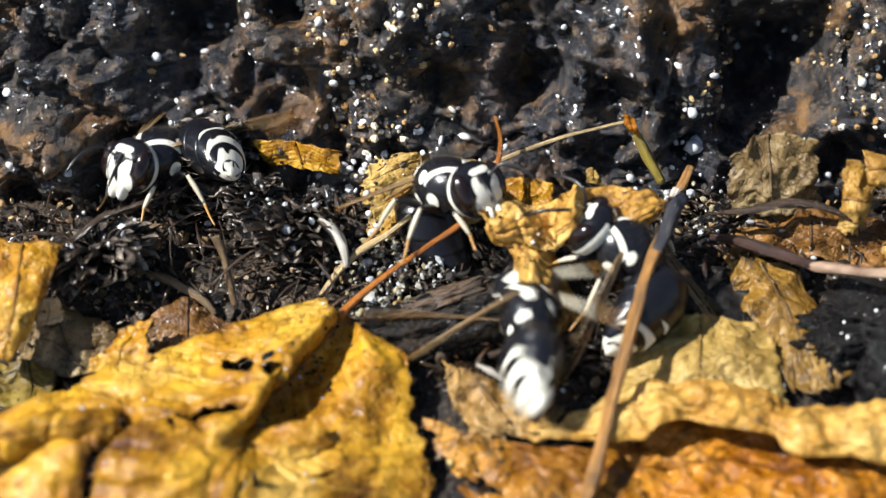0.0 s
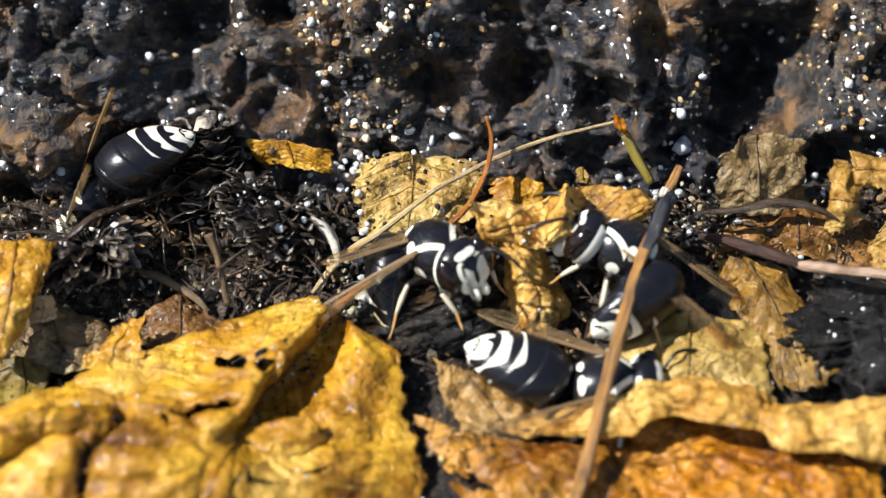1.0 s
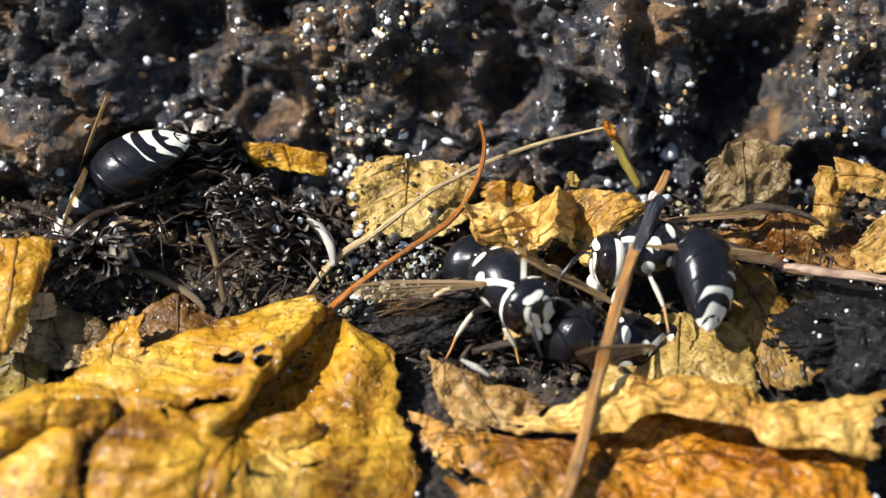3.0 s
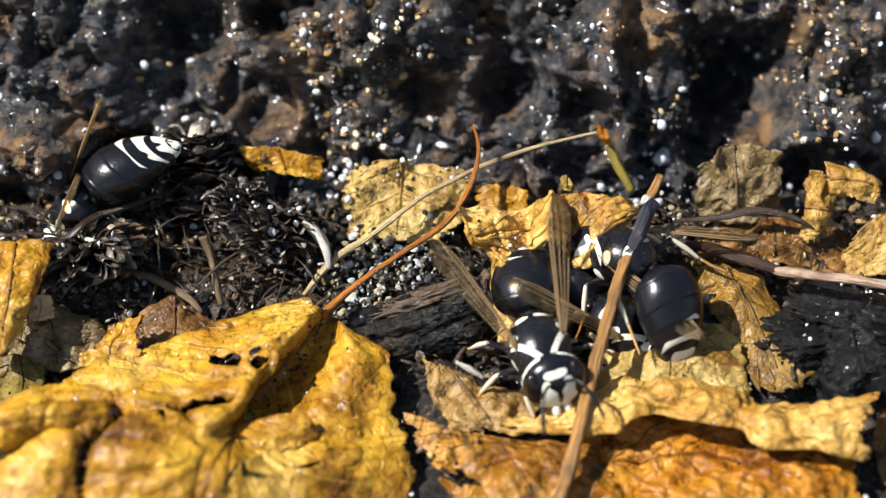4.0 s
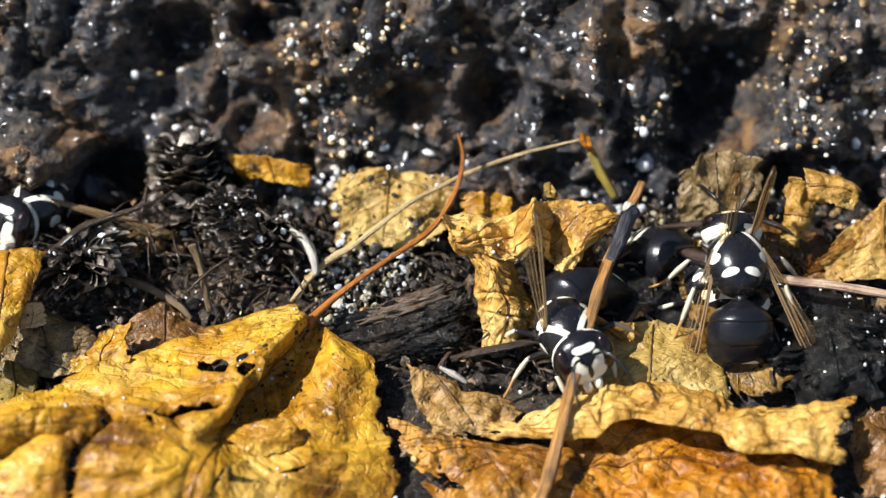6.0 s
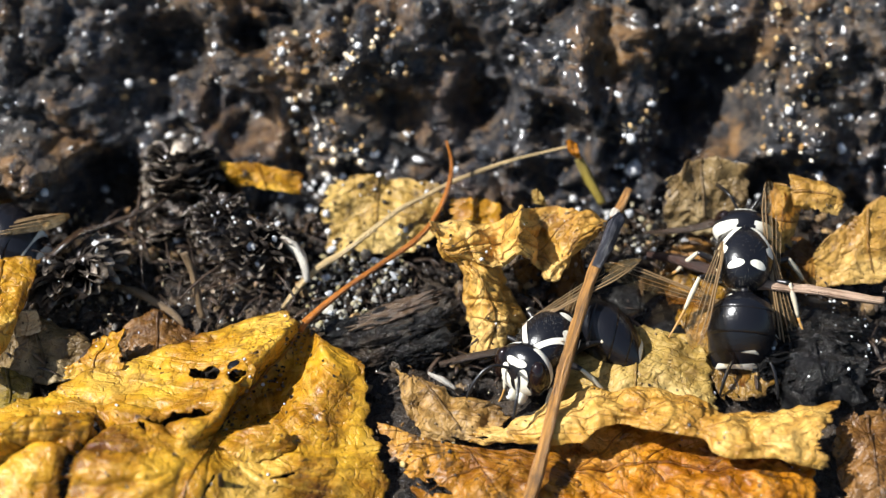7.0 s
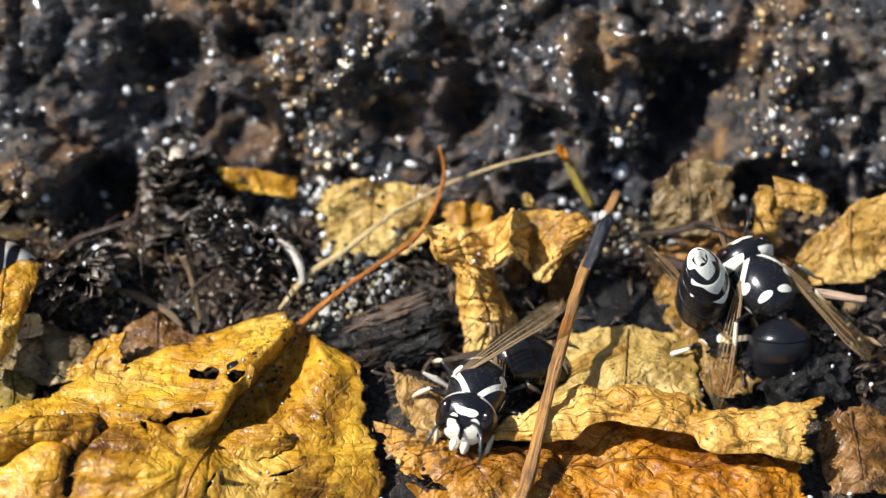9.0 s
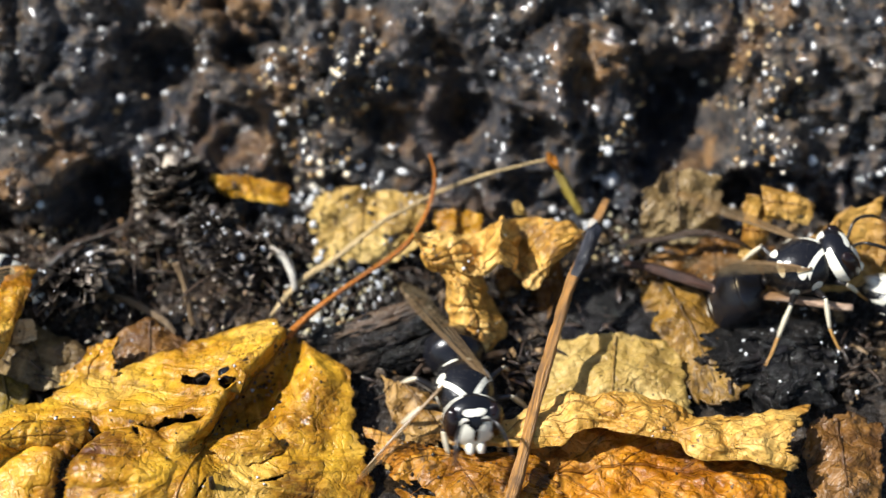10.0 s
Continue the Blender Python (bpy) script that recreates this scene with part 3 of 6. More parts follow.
def build_log():
    prof = spline([(p[0], 0, p[1]) for p in PROFILE], 260)
    prof = [p for i, p in enumerate(prof) if i < 150 or i % 4 == 0]
    xs = []
    x = -210.0
    while x <= 210:
        xs.append(x)
        x += 0.55 if abs(x) < 55 else 3.0
    bm = bmesh.new()
    rows = []
    for i, p in enumerate(prof):
        q0, q1 = prof[max(i - 1, 0)], prof[min(i + 1, len(prof) - 1)]
        ty, tz = q1[0] - q0[0], q1[2] - q0[2]
        n = Vector((0, -tz, ty)).normalized()
        line = []
        for x in xs:
            y, z = p[0], p[2]
            s = i * 0.22
            big = fbm(x * 0.05 + 4, s * 0.045, 2.0, 3) * 2.4
            wx, ws = fbm(x * 0.12, s * 0.1, 5.0, 3) * 4, fbm(x * 0.12, s * 0.1, 15.0, 3) * 4
            cell = noise.voronoi(((x + wx) * 0.11, (s + ws) * 0.075, 3.0))[0]
            crack = min(1.0, (cell[1] - cell[0]) * 2.2)
            cell2 = noise.voronoi(((x + wx * 0.5) * 0.3, (s + ws * 0.5) * 0.22, 8.0))[0]
            crumb = min(1.0, (cell2[1] - cell2[0]) * 2.0)
            cell3 = noise.voronoi(((x + wx * 0.3) * 0.75, (s + ws * 0.3) * 0.6, 1.0))[0]
            rude = 0.4 + 0.6 * max(0.0, min(1.0, 0.5 + 1.8 * fbm(x * 0.07, s * 0.06, 20.0, 2)))
            ledge = noise.ridged_multi_fractal((x * 0.13 + ws * 0.1, s * 0.2 + wx * 0.1, 9.0), 0.9, 2.1, 5, 1.0, 2.0)
            h = big + 4.4 * crack**0.5 + rude * (0.9 * crumb**0.6 + 0.35 * min(1.0, (cell3[1] - cell3[0]) * 1.8)) - 4.6 + 1.1 * (ledge - 0.9) + 1.5 * fbm(x * 0.4, s * 0.3, 4.0, 4) + (0.5 + 0.7 * rude) * fbm(x * 1.0, s * 0.8, 7.0, 4)
            for dx, dz, dr, dd in DENTS:
                g = ((x - dx) ** 2 + (z - dz) ** 2 * 1.3) / (dr * dr)
                if g < 4:
                    h -= dd * math.exp(-g * g)
            line.append(bm.verts.new(Vector((x, y, z)) + n * h))
        rows.append(line)
    for a, b in zip(rows, rows[1:]):
        for i in range(len(xs) - 1):
            bm.faces.new((a[i], a[i + 1], b[i + 1], b[i]))
    bm.faces.new([r[0] for r in rows][::-1])
    bm.faces.new([r[-1] for r in rows])
    bm.normal_update()
    pts = []
    for v in bm.verts:
        if abs(v.co.x) < 52 and 0 < v.co.z < 26 and v.co.y < 34:
            pts.append((v.co.copy(), v.normal.copy()))
    ob = thing("fallen_log", (0, 40, -6), "wet black-brown rotten log with crumbling bark", "log")
    part("bark", bm, M_BARK, ob, base=(0, 40, -6))
    return pts


LOG_POINTS = build_log()


def scatter(name, points, count, r0, r1, material, label, category, seed, lift=0.3, squash=1.0, rough=0.25, power=2.5, sub=1):
    """Many small rounded grains, joined, on given places with normals."""
    rng = random.Random(seed)
    bm = bmesh.new()
    unit = bmesh.new()
    bmesh.ops.create_icosphere(unit, subdivisions=sub, radius=1.0)
    V = [v.co.copy() for v in unit.verts]
    F = [[v.index for v in f.verts] for f in unit.faces]
    unit.free()
    for _ in range(count):
        p, n = rng.choice(points)
        r = r0 + (r1 - r0) * rng.random() ** power
        turn = Euler((rng.random() * 6, rng.random() * 6, rng.random() * 6)).to_matrix()
        sc = Vector((1 + rough * (rng.random() - 0.5) * 2, 1 + rough * (rng.random() - 0.5) * 2, squash * (1 + rough * (rng.random() - 0.5) * 2)))
        vs = []
        for c in V:
            q = turn @ Vector((c.x * sc.x, c.y * sc.y, c.z * sc.z)) * r * (1 + rough * (rng.random() - 0.5) * 0.6)
            vs.append(bm.verts.new(p + n * r * lift + q))
        for f in F:
            bm.faces.new([vs[i] for i in f])
    ob = part(name, bm, material, smooth=sub > 1)
    return tagged(ob, label, category, kind="stuff")


rng = random.Random(5)
ranked = sorted(LOG_POINTS, key=lambda q: -(q[1].z + 0.4 * fbm(q[0].x * 0.1, q[0].y * 0.1, q[0].z * 0.1, 2) * 3))
# these drops carry painted white glints for the wet bark
scatter("water_drops", ranked[: len(ranked) * 2 // 3], 430, 0.08, 0.5, M_BEAD, "round water drops clinging to the wet bark, painted glint white", "water drops", 3, lift=0.45, rough=0.45, sub=2)
scatter("bark_crumbs", LOG_POINTS, 700, 0.12, 0.5, M_CRUMB, "dark crumbs of rotten bark on the log", "bark crumbs", 4, lift=0.2, rough=0.5)


for spot, (gx, gz, gr, count) in enumerate([(-10.3, 8.0, 4.6, 80), (35.0, 10.0, 4.2, 60), (22.0, 8.5, 3.4, 45), (-5.0, 14.5, 4.0, 60), (36.0, 15.5, 4.0, 50), (-14.0, 13.0, 3.0, 30)]):
    near = [q for q in LOG_POINTS if (q[0].x - gx) ** 2 + (q[0].z - gz) ** 2 < gr * gr and q[1].z > -0.2]
    scatter("bark_grains", near, count, 0.1, 0.42, M_GRAIN, "cream and amber grains of rotten wood on the wet bark", "wood grains", 90 + spot, lift=0.3, rough=0.5, power=1.8)


def floor_points(x0, x1, y0, y1, n, seed, lift=-0.6):
    r = random.Random(seed)
    out = []
    for _ in range(n):
        x, y = r.uniform(x0, x1), r.uniform(y0, y1)
        out.append((Vector((x, y, ground_z(y) - 1.3 + 0.8 + lift)), Vector((0, 0, 1))))
    return out


scatter("soil_crumbs", floor_points(-52, 52, -7, 14, 2600, 11, 0.0), 2600, 0.15, 0.8, M_CRUMB, "dark wet soil crumbs between the leaves", "soil crumbs", 12, rough=0.5)
scatter("water_drops", floor_points(-50, 50, -22, 13, 400, 13, 0.8), 110, 0.12, 0.36, M_BEAD, "small water drops on the litter, painted glint white", "water drops", 14, rough=0.15, sub=2)


def debris(name, n, seed, region, label, lift, lengths, widths, material):
    """Shreds and fibres of plant matter strewn flat over the floor, joined."""
    r = random.Random(seed)
    bm = bmesh.new()
    lay = bm.verts.layers.float_vector.new("along")
    for q in range(n):
        x, y = r.uniform(*region[:2]), r.uniform(*region[2:])
        a, tilt = r.uniform(0, 6.283), r.uniform(-0.5, 0.6)
        L, w = r.uniform(*lengths), r.uniform(*widths)
        d = Vector((math.cos(a), math.sin(a), tilt * 0.6)).normalized()
        s = d.cross(Vector((r.uniform(-0.4, 0.4), r.uniform(-0.4, 0.4), 1))).normalized()
        up = s.cross(d)
        c = Vector((x, y, ground_z(y) - 0.6 + r.uniform(0, lift)))
        rows = []
        for i in range(5):
            u = i / 4
            bend = 0.5 * L * 0.25 * math.sin(u * 3.1)
            p = c + d * (u - 0.5) * L + up * bend
            ww = w * math.sin(math.pi * (0.12 + 0.76 * u)) * r.uniform(0.7, 1.2)
            row = []
            for k, (sy, sz) in enumerate(((-1, 0), (0, 0.35), (1, 0), (0, -0.35))):
                v = bm.verts.new(p + s * sy * ww + up * sz * min(ww, 0.3))
                v[lay] = (q * 0.37 + sy * 0.6, q * 0.11 + sz, u * L * 0.2)
                row.append(v)
            rows.append(row)
        for e, f in zip(rows, rows[1:]):
            for k in range(4):
                bm.faces.new((e[k], e[(k + 1) % 4], f[(k + 1) % 4], f[k]))
        bm.faces.new(rows[0][::-1])
        bm.faces.new(rows[-1])
    return tagged(part(name, bm, material), label, "plant debris", kind="stuff")


debris("plant_debris", 900, 31, (-50, 50, -6, 13), "dark shreds of rotten leaf and bark", 1.6, (0.8, 3.6), (0.06, 0.32), M_TWIG)
debris("plant_debris", 26, 32, (-50, 50, -4, 13), "tan fibres and leaf shreds on the dark litter", 2.2, (1.2, 4), (0.12, 0.4), M_DULL)
debris("plant_debris", 110, 33, (-48, -12, 2, 12), "dark fibres tangled round the rotten cones", 5.0, (2, 7), (0.06, 0.2), M_TWIG)
# ---- leaves ----
BIG = [
    [(-12.9, 0.4, 1.6), (-12.2, -0.8, 2.3), (-11.5, -1.7, 2.5), (-11.0, -0.8, 0.9), (-10.5, -1.0, 0.7), (-9.9, -2.0, 1.1), (-9.2, -2.5, 0.1)],
    [(-18.6, -1.6, 1.4), (-16.0, -4.0, 2.2), (-13.9, -6.1, 2.7), (-13.5, -3.6, -0.8), (-11.5, -4.4, -1.1), (-8.6, -6.9, 0.7), (-5.2, -5.3, -0.5)],
    [(-23.4, -3.0, 0.6), (-20.1, -7.0, 1.5), (-16.8, -10.2, 2.2), (-16.6, -7.3, -2.1), (-13.9, -7.5, -2.1), (-10.0, -10.3, -0.5), (-4.7, -8.7, -1.7)],
    [(-28.3, -4.8, 0.2), (-23.6, -10.1, 1.0), (-18.4, -13.8, 1.5), (-18.3, -10.8, -2.6), (-15.8, -11.2, -2.5), (-11.1, -14.2, -1.6), (-4.0, -11.3, -3.1)],
    [(-34.1, -7.6, -0.0), (-27.4, -14.8, 1.9), (-21.9, -16.9, 1.2), (-18.8, -15.1, -0.6), (-16.9, -15.0, -1.4), (-11.9, -17.7, -1.8), (-2.5, -13.2, -4.3)],
    [(-39.4, -11.6, 0.0), (-33.6, -18.4, 2.1), (-25.2, -21.1, 1.4), (-20.2, -20.5, 0.2), (-17.0, -19.8, -0.9), (-11.8, -20.2, -3.0), (-2.8, -16.9, -6.2)],
    [(-47.2, -15.7, -3.9), (-40.1, -23.3, -2.7), (-28.6, -25.7, -4.2), (-22.1, -25.5, -5.2), (-17.4, -25.1, -5.7), (-12.6, -25.0, -6.5), (-4.1, -23.8, -9.4)],
]
leaf(BIG, M_GOLD, "large curled golden-yellow dead leaf with torn holes and a rust stalk", nu=180, nv=180, wrinkle=0.2, fold=0.1, quilt=0.07,
     tears=[(0.68, 0.145, 0.94, 0.275, 0.0028), (0.72, 0.085, 0.64, 0.15, 0.004), (0.585, 0.195, 0.46, 0.30, 0.006), (0.60, 0.185, 0.64, 0.235, 0.004), (0.8, 0.62, 0.86, 0.58, 0.005), (0.62, 0.86, 0.70, 0.80, 0.004)], ragged=0.014, teeth=0.6, seed=1.3, rib=0.2,
     creases=[(0.75, 0.06, 0.45, 0.31, 1.3, 0.01), (0.64, 0.13, 0.96, 0.285, 1.6, 0.01), (0.55, 0.2, 0.62, 0.32, 0.7, 0.012), (0.35, 0.86, 0.6, 0.72, 0.17, 0.02), (0.5, 0.93, 0.82, 0.8, 0.28, 0.02), (0.2, 0.75, 0.45, 0.9, 0.14, 0.02), (0.75, 0.45, 0.97, 0.5, 0.35, 0.02), (0.68, 0.02, 0.52, 0.2, 0.7, 0.008), (0.82, 0.1, 0.7, 0.3, 0.6, 0.008), (0.45, 0.05, 0.3, 0.25, 0.5, 0.008), (0.3, 0.62, 0.42, 0.95, 0.21, 0.01), (0.42, 0.6, 0.58, 0.97, 0.21, 0.01), (0.55, 0.58, 0.7, 0.92, 0.24, 0.01), (0.68, 0.6, 0.84, 0.95, 0.21, 0.01), (0.9, 0.2, 0.8, 0.42, 0.6, 0.01), (0.62, 0.5, 0.9, 0.62, 0.21, 0.012)],
     holes=[(0.365, 0.175, 0.02), (0.352, 0.205, 0.026), (0.345, 0.232, 0.018), (0.30, 0.30, 0.024), (0.285, 0.315, 0.018), (0.2, 0.28, 0.008), (0.12, 0.2, 0.006), (0.55, 0.8, 0.006)],
     petiole=([(-11.6, -1.9, 1.3), (-10.6, -0.8, 1.7), (-7.5, 1.5, 3.1), (-3.8, 3.6, 4.6), (-0.7, 5.7, 5.6), (1.2, 8.0, 6.6), (2.4, 10.4, 8.1), (2.8, 11.9, 10.0), (2.3, 13.2, 11.8)], [0.5, 0.36, 0.27, 0.25, 0.28, 0.26, 0.25, 0.2, 0.12]))
leaf([[(-33.8, -6.6, -1.1), (-30.3, -6.6, -0.7), (-27.0, -6.6, 0.7)], [(-33.3, -5.4, -0.3), (-30.5, -5.4, 0.6), (-27.7, -5.4, 1.3)], [(-31.2, -4.0, 0.7), (-29.8, -4.0, 0.9), (-28.2, -4.0, 1.4)], [(-31.1, -2.4, 0.9), (-29.4, -2.4, 1.4), (-27.7, -2.4, 2.3)]], M_GOLD, "torn upright lobe of a golden dead leaf", nu=60, nv=60, wrinkle=0.2, ragged=0.06, teeth=0.5, seed=2.2, holes=[(0.45, 0.05, 0.06)], rib=0.1, quilt=0.02)
leaf([
    [(-43.0, -16.4, 1.2), (-42.8, -18.0, 2.5), (-43.0, -19.2, 3.0), (-43.1, -20.2, 2.1), (-43.0, -20.4, 0.4), (-42.8, -19.8, -0.8)],
    [(-40.0, -15.5, 1.2), (-39.8, -17.1, 3.2), (-40.0, -18.3, 3.7), (-40.1, -19.3, 2.8), (-40.0, -19.5, 1.1), (-39.8, -18.9, -0.1)],
    [(-37.0, -14.6, 1.2), (-36.8, -16.2, 3.6), (-37.0, -17.4, 4.1), (-37.1, -18.4, 3.2), (-37.0, -18.6, 1.5), (-36.8, -18.0, 0.3)],
    [(-34.0, -13.7, 1.2), (-33.8, -15.3, 3.4), (-34.0, -16.5, 3.9), (-34.1, -17.5, 3.0), (-34.0, -17.7, 1.3), (-33.8, -17.1, 0.1)],
    [(-31.2, -12.9, 1.2), (-31.0, -14.5, 2.7), (-31.2, -15.7, 3.2), (-31.3, -16.7, 2.3), (-31.2, -16.9, 0.6), (-31.0, -16.3, -0.6)],
    [(-29.2, -12.3, 1.2), (-29.0, -13.9, 1.3), (-29.2, -15.1, 1.8), (-29.3, -16.1, 0.9), (-29.2, -16.3, -0.8), (-29.0, -15.7, -2.0)],
], M_GOLD, "rolled shining lip of a golden dead leaf", nu=80, nv=70, wrinkle=0.3, fold=0.2, ragged=0.025, seed=27.1, rib=0.1, veins=4,
     creases=[(0.3, 0.1, 0.34, 0.9, 0.5, 0.012), (0.62, 0.1, 0.58, 0.9, 0.5, 0.012)])
leaf([[(-18.8, -14.0, -1.1), (-16.0, -13.4, -0.2), (-12.7, -13.0, 0.1)], [(-17.4, -15.7, -0.7), (-14.9, -14.9, -0.3), (-11.9, -13.7, -0.4)], [(-15.8, -16.4, -1.7), (-13.4, -15.7, -1.7), (-10.8, -14.3, -1.6)]], M_GOLD, "lifted torn flap of golden dead leaf", nu=24, nv=30, wrinkle=0.25, ragged=0.04, seed=6.1, rib=0)

leaf([[(-16.5, -9.7, 1.5), (-16.0, -9.1, 2.2), (-15.4, -8.2, 3.2)], [(-15.5, -9.6, 1.1), (-15.1, -9.1, 2.0), (-14.9, -8.5, 2.8)]], M_GOLD, "small torn triangular lip of golden leaf beside a seed", nu=16, nv=20, wrinkle=0.15, ragged=0.05, seed=6.7, rib=0)

leaf([
    [(0.8, 5.0, 8.8), (0.9, 4.4, 8.7), (1.1, 4.0, 8.4), (1.4, 5.2, 7.3)],
    [(2.8, 6.0, 7.6), (2.5, 3.4, 7.6), (2.3, 3.0, 5.7), (2.6, 4.2, 4.6)],
    [(5.2, 7.0, 7.0), (4.9, 3.8, 7.3), (4.7, 2.6, 5.8), (5.0, 3.8, 4.7)],
    [(7.3, 7.5, 7.0), (7.2, 5.0, 6.1), (7.0, 2.2, 5.4), (7.3, 3.4, 4.3)],
    [(9.3, 7.0, 9.3), (9.2, 2.9, 9.6), (9.2, 2.0, 7.4), (9.5, 3.2, 6.3)],
    [(11.2, 8.0, 7.8), (11.1, 6.2, 5.7), (10.9, 3.4, 4.4), (11.2, 4.6, 3.3)],
    [(13.2, 8.0, 8.3), (12.7, 5.2, 5.9), (12.1, 1.2, 4.6), (12.4, 2.4, 3.5)],
    [(15.2, 7.5, 7.7), (14.7, 4.8, 7.6), (14.3, 3.0, 6.7), (14.6, 4.2, 5.6)],
    [(17.6, 6.5, 7.3), (17.4, 6.0, 7.3), (17.2, 5.5, 7.3), (17.5, 6.7, 6.2)],
], M_CURL, "curled crinkled tan dead leaf raised over the soil", nu=150, nv=80, wrinkle=0.42, fold=0.4, ragged=0.03, teeth=0.5, seed=3.4, veins=8, rib=0.12, quilt=0.14,
     creases=[(0.1, 0.5, 0.42, 0.3, 0.5, 0.012), (0.36, 0.1, 0.4, 0.9, 0.6, 0.012), (0.62, 0.1, 0.66, 0.9, 0.6, 0.014), (0.84, 0.1, 0.8, 0.8, 0.5, 0.012), (0.2, 0.2, 0.28, 0.8, 0.5, 0.012), (0.5, 0.3, 0.72, 0.5, 0.5, 0.012)],
     holes=[(0.42, 0.72, 0.012), (0.14, 0.6, 0.006)])
leaf([
    [(1.8, 4.2, 5.7), (3.4, 3.0, 6.1), (5.3, 3.1, 5.3), (7.3, 4.6, 3.3)],
    [(3.4, 2.8, 4.4), (4.7, 1.0, 5.4), (6.3, 1.2, 4.5), (8.0, 3.2, 2.1)],
    [(4.1, 1.4, 1.6), (5.6, -0.5, 3.1), (7.5, -0.2, 2.5), (9.4, 1.8, 0.4)],
    [(4.3, 0.0, -0.5), (5.9, -1.9, 1.3), (7.8, -1.6, 1.2), (9.8, 0.4, -0.5)],
    [(4.6, -2.0, -3.3), (5.5, -3.2, -1.6), (6.7, -3.1, -1.2), (7.8, -1.6, -2.0)],
], M_CURL, "twisted hanging strip of tan dead leaf", nu=90, nv=50, wrinkle=0.35, fold=0.35, ragged=0.03, seed=4.9, veins=6, rib=0.1, quilt=0.22,
     creases=[(0.18, 0.05, 0.3, 0.95, 0.7, 0.012), (0.48, 0.05, 0.42, 0.95, 0.6, 0.012), (0.66, 0.1, 0.74, 0.95, 0.6, 0.012), (0.1, 0.6, 0.9, 0.5, 0.4, 0.012)])

leaf([
    [(8.3, 5.5, 3.3), (11.0, 7.0, 3.0), (14.8, 6.0, 5.0)],
    [(9.1, 5.0, 0.1), (11.8, 6.5, -0.6), (15.3, 5.0, 3.0)],
    [(10.7, 3.0, -3.3), (12.6, 4.0, -2.8), (15.0, 3.5, 1.4)],
    [(11.5, 1.2, -5.4), (12.9, 2.2, -4.5), (14.2, 2.0, -0.1)],
], M_BROWN, "dark brown hollow inside of a curled dead leaf", nu=50, nv=44, wrinkle=0.35, fold=0.3, ragged=0.04, seed=26.5, veins=4, rib=0.1)

leaf([
    [(5.0, -10.8, -2.8), (4.4, -11.7, -2.4), (4.3, -12.2, -2.5), (4.3, -12.0, -3.3)],
    [(8.6, -10.9, -2.0), (9.0, -12.3, -1.3), (9.5, -13.3, -1.4), (10.0, -13.5, -2.2)],
    [(13.6, -8.4, -0.8), (13.5, -10.7, -0.1), (13.7, -13.2, -0.1), (14.4, -14.4, -1.4)],
    [(18.5, -8.2, -0.4), (18.0, -10.4, 0.5), (17.5, -12.3, 0.7), (16.9, -13.2, -0.3)],
    [(24.1, -9.0, -0.6), (23.5, -11.7, 0.6), (23.3, -13.5, 0.6), (24.0, -14.5, -0.4)],
    [(27.3, -10.8, -1.0), (27.0, -13.8, 0.5), (27.0, -15.8, 0.5), (27.3, -16.5, -0.9)],
    [(31.6, -10.7, -0.9), (31.3, -14.1, 0.5), (31.3, -16.1, 0.4), (31.9, -16.9, -1.0)],
    [(38.3, -9.5, -0.7), (37.0, -13.0, 0.1), (36.6, -15.9, -0.2), (37.2, -17.8, -2.2)],
], M_PALE_LEAF, "pale tan dead leaf with a rolled rim", nu=140, nv=60, wrinkle=0.5, fold=0.45, ragged=0.035, teeth=0.5, seed=5.5, rib=0.1, midrib=False, veins=8,
     creases=[(0.3, 0.1, 0.33, 0.9, 0.6, 0.02), (0.5, 0.1, 0.47, 0.95, 0.7, 0.02), (0.65, 0.1, 0.63, 0.9, 0.8, 0.02), (0.8, 0.2, 0.83, 0.9, 0.8, 0.02), (0.15, 0.2, 0.18, 0.9, 0.5, 0.02)])
leaf([
    [(11.4, -11.0, -3.7), (11.2, -15.2, -4.7), (12.1, -19.2, -5.4)],
    [(17.6, -9.0, -3.0), (18.3, -14.3, -4.3), (16.4, -19.3, -5.4)],
    [(24.1, -9.7, -3.2), (23.9, -14.6, -3.8), (23.0, -20.7, -3.9)],
    [(30.0, -12.0, -3.8), (30.3, -16.5, -2.9), (29.7, -21.0, -3.5)],
    [(35.8, -13.5, -4.0), (35.7, -17.4, -3.9), (35.8, -20.1, -4.5)],
], M_ORANGE, "wet orange dead leaf lying in shade under a rolled rim", nu=90, nv=70, wrinkle=0.55, fold=0.45, ragged=0.03, seed=6.6, veins=6)
leaf([
    [(13.9, -0.2, -0.9), (20.4, -0.5, 0.2), (26.3, -0.9, -0.7)],
    [(12.9, -4.2, -1.6), (19.9, -5.0, -0.2), (27.2, -4.8, -1.4)],
    [(11.7, -8.8, -3.1), (19.4, -10.2, -2.2), (27.9, -9.0, -3.2)],
], M_OLIVE, "flat olive-tan dead leaf with fine veins", nu=56, nv=60, wrinkle=0.4, fold=0.35, ragged=0.035, seed=7.7)
leaf([
    [(22.6, 5.3, 1.6), (25.6, 4.8, 2.0), (29.0, 4.5, 1.0)],
    [(24.1, -0.1, -0.3), (27.7, -0.1, 0.7), (31.3, -0.2, -0.3)],
    [(27.9, -7.5, -2.8), (30.5, -8.0, -2.3), (33.9, -6.3, -2.5)],
], M_MOTTLED, "mottled yellow-brown decaying dead leaf", nu=50, nv=40, wrinkle=0.4, ragged=0.04, seed=8.8)
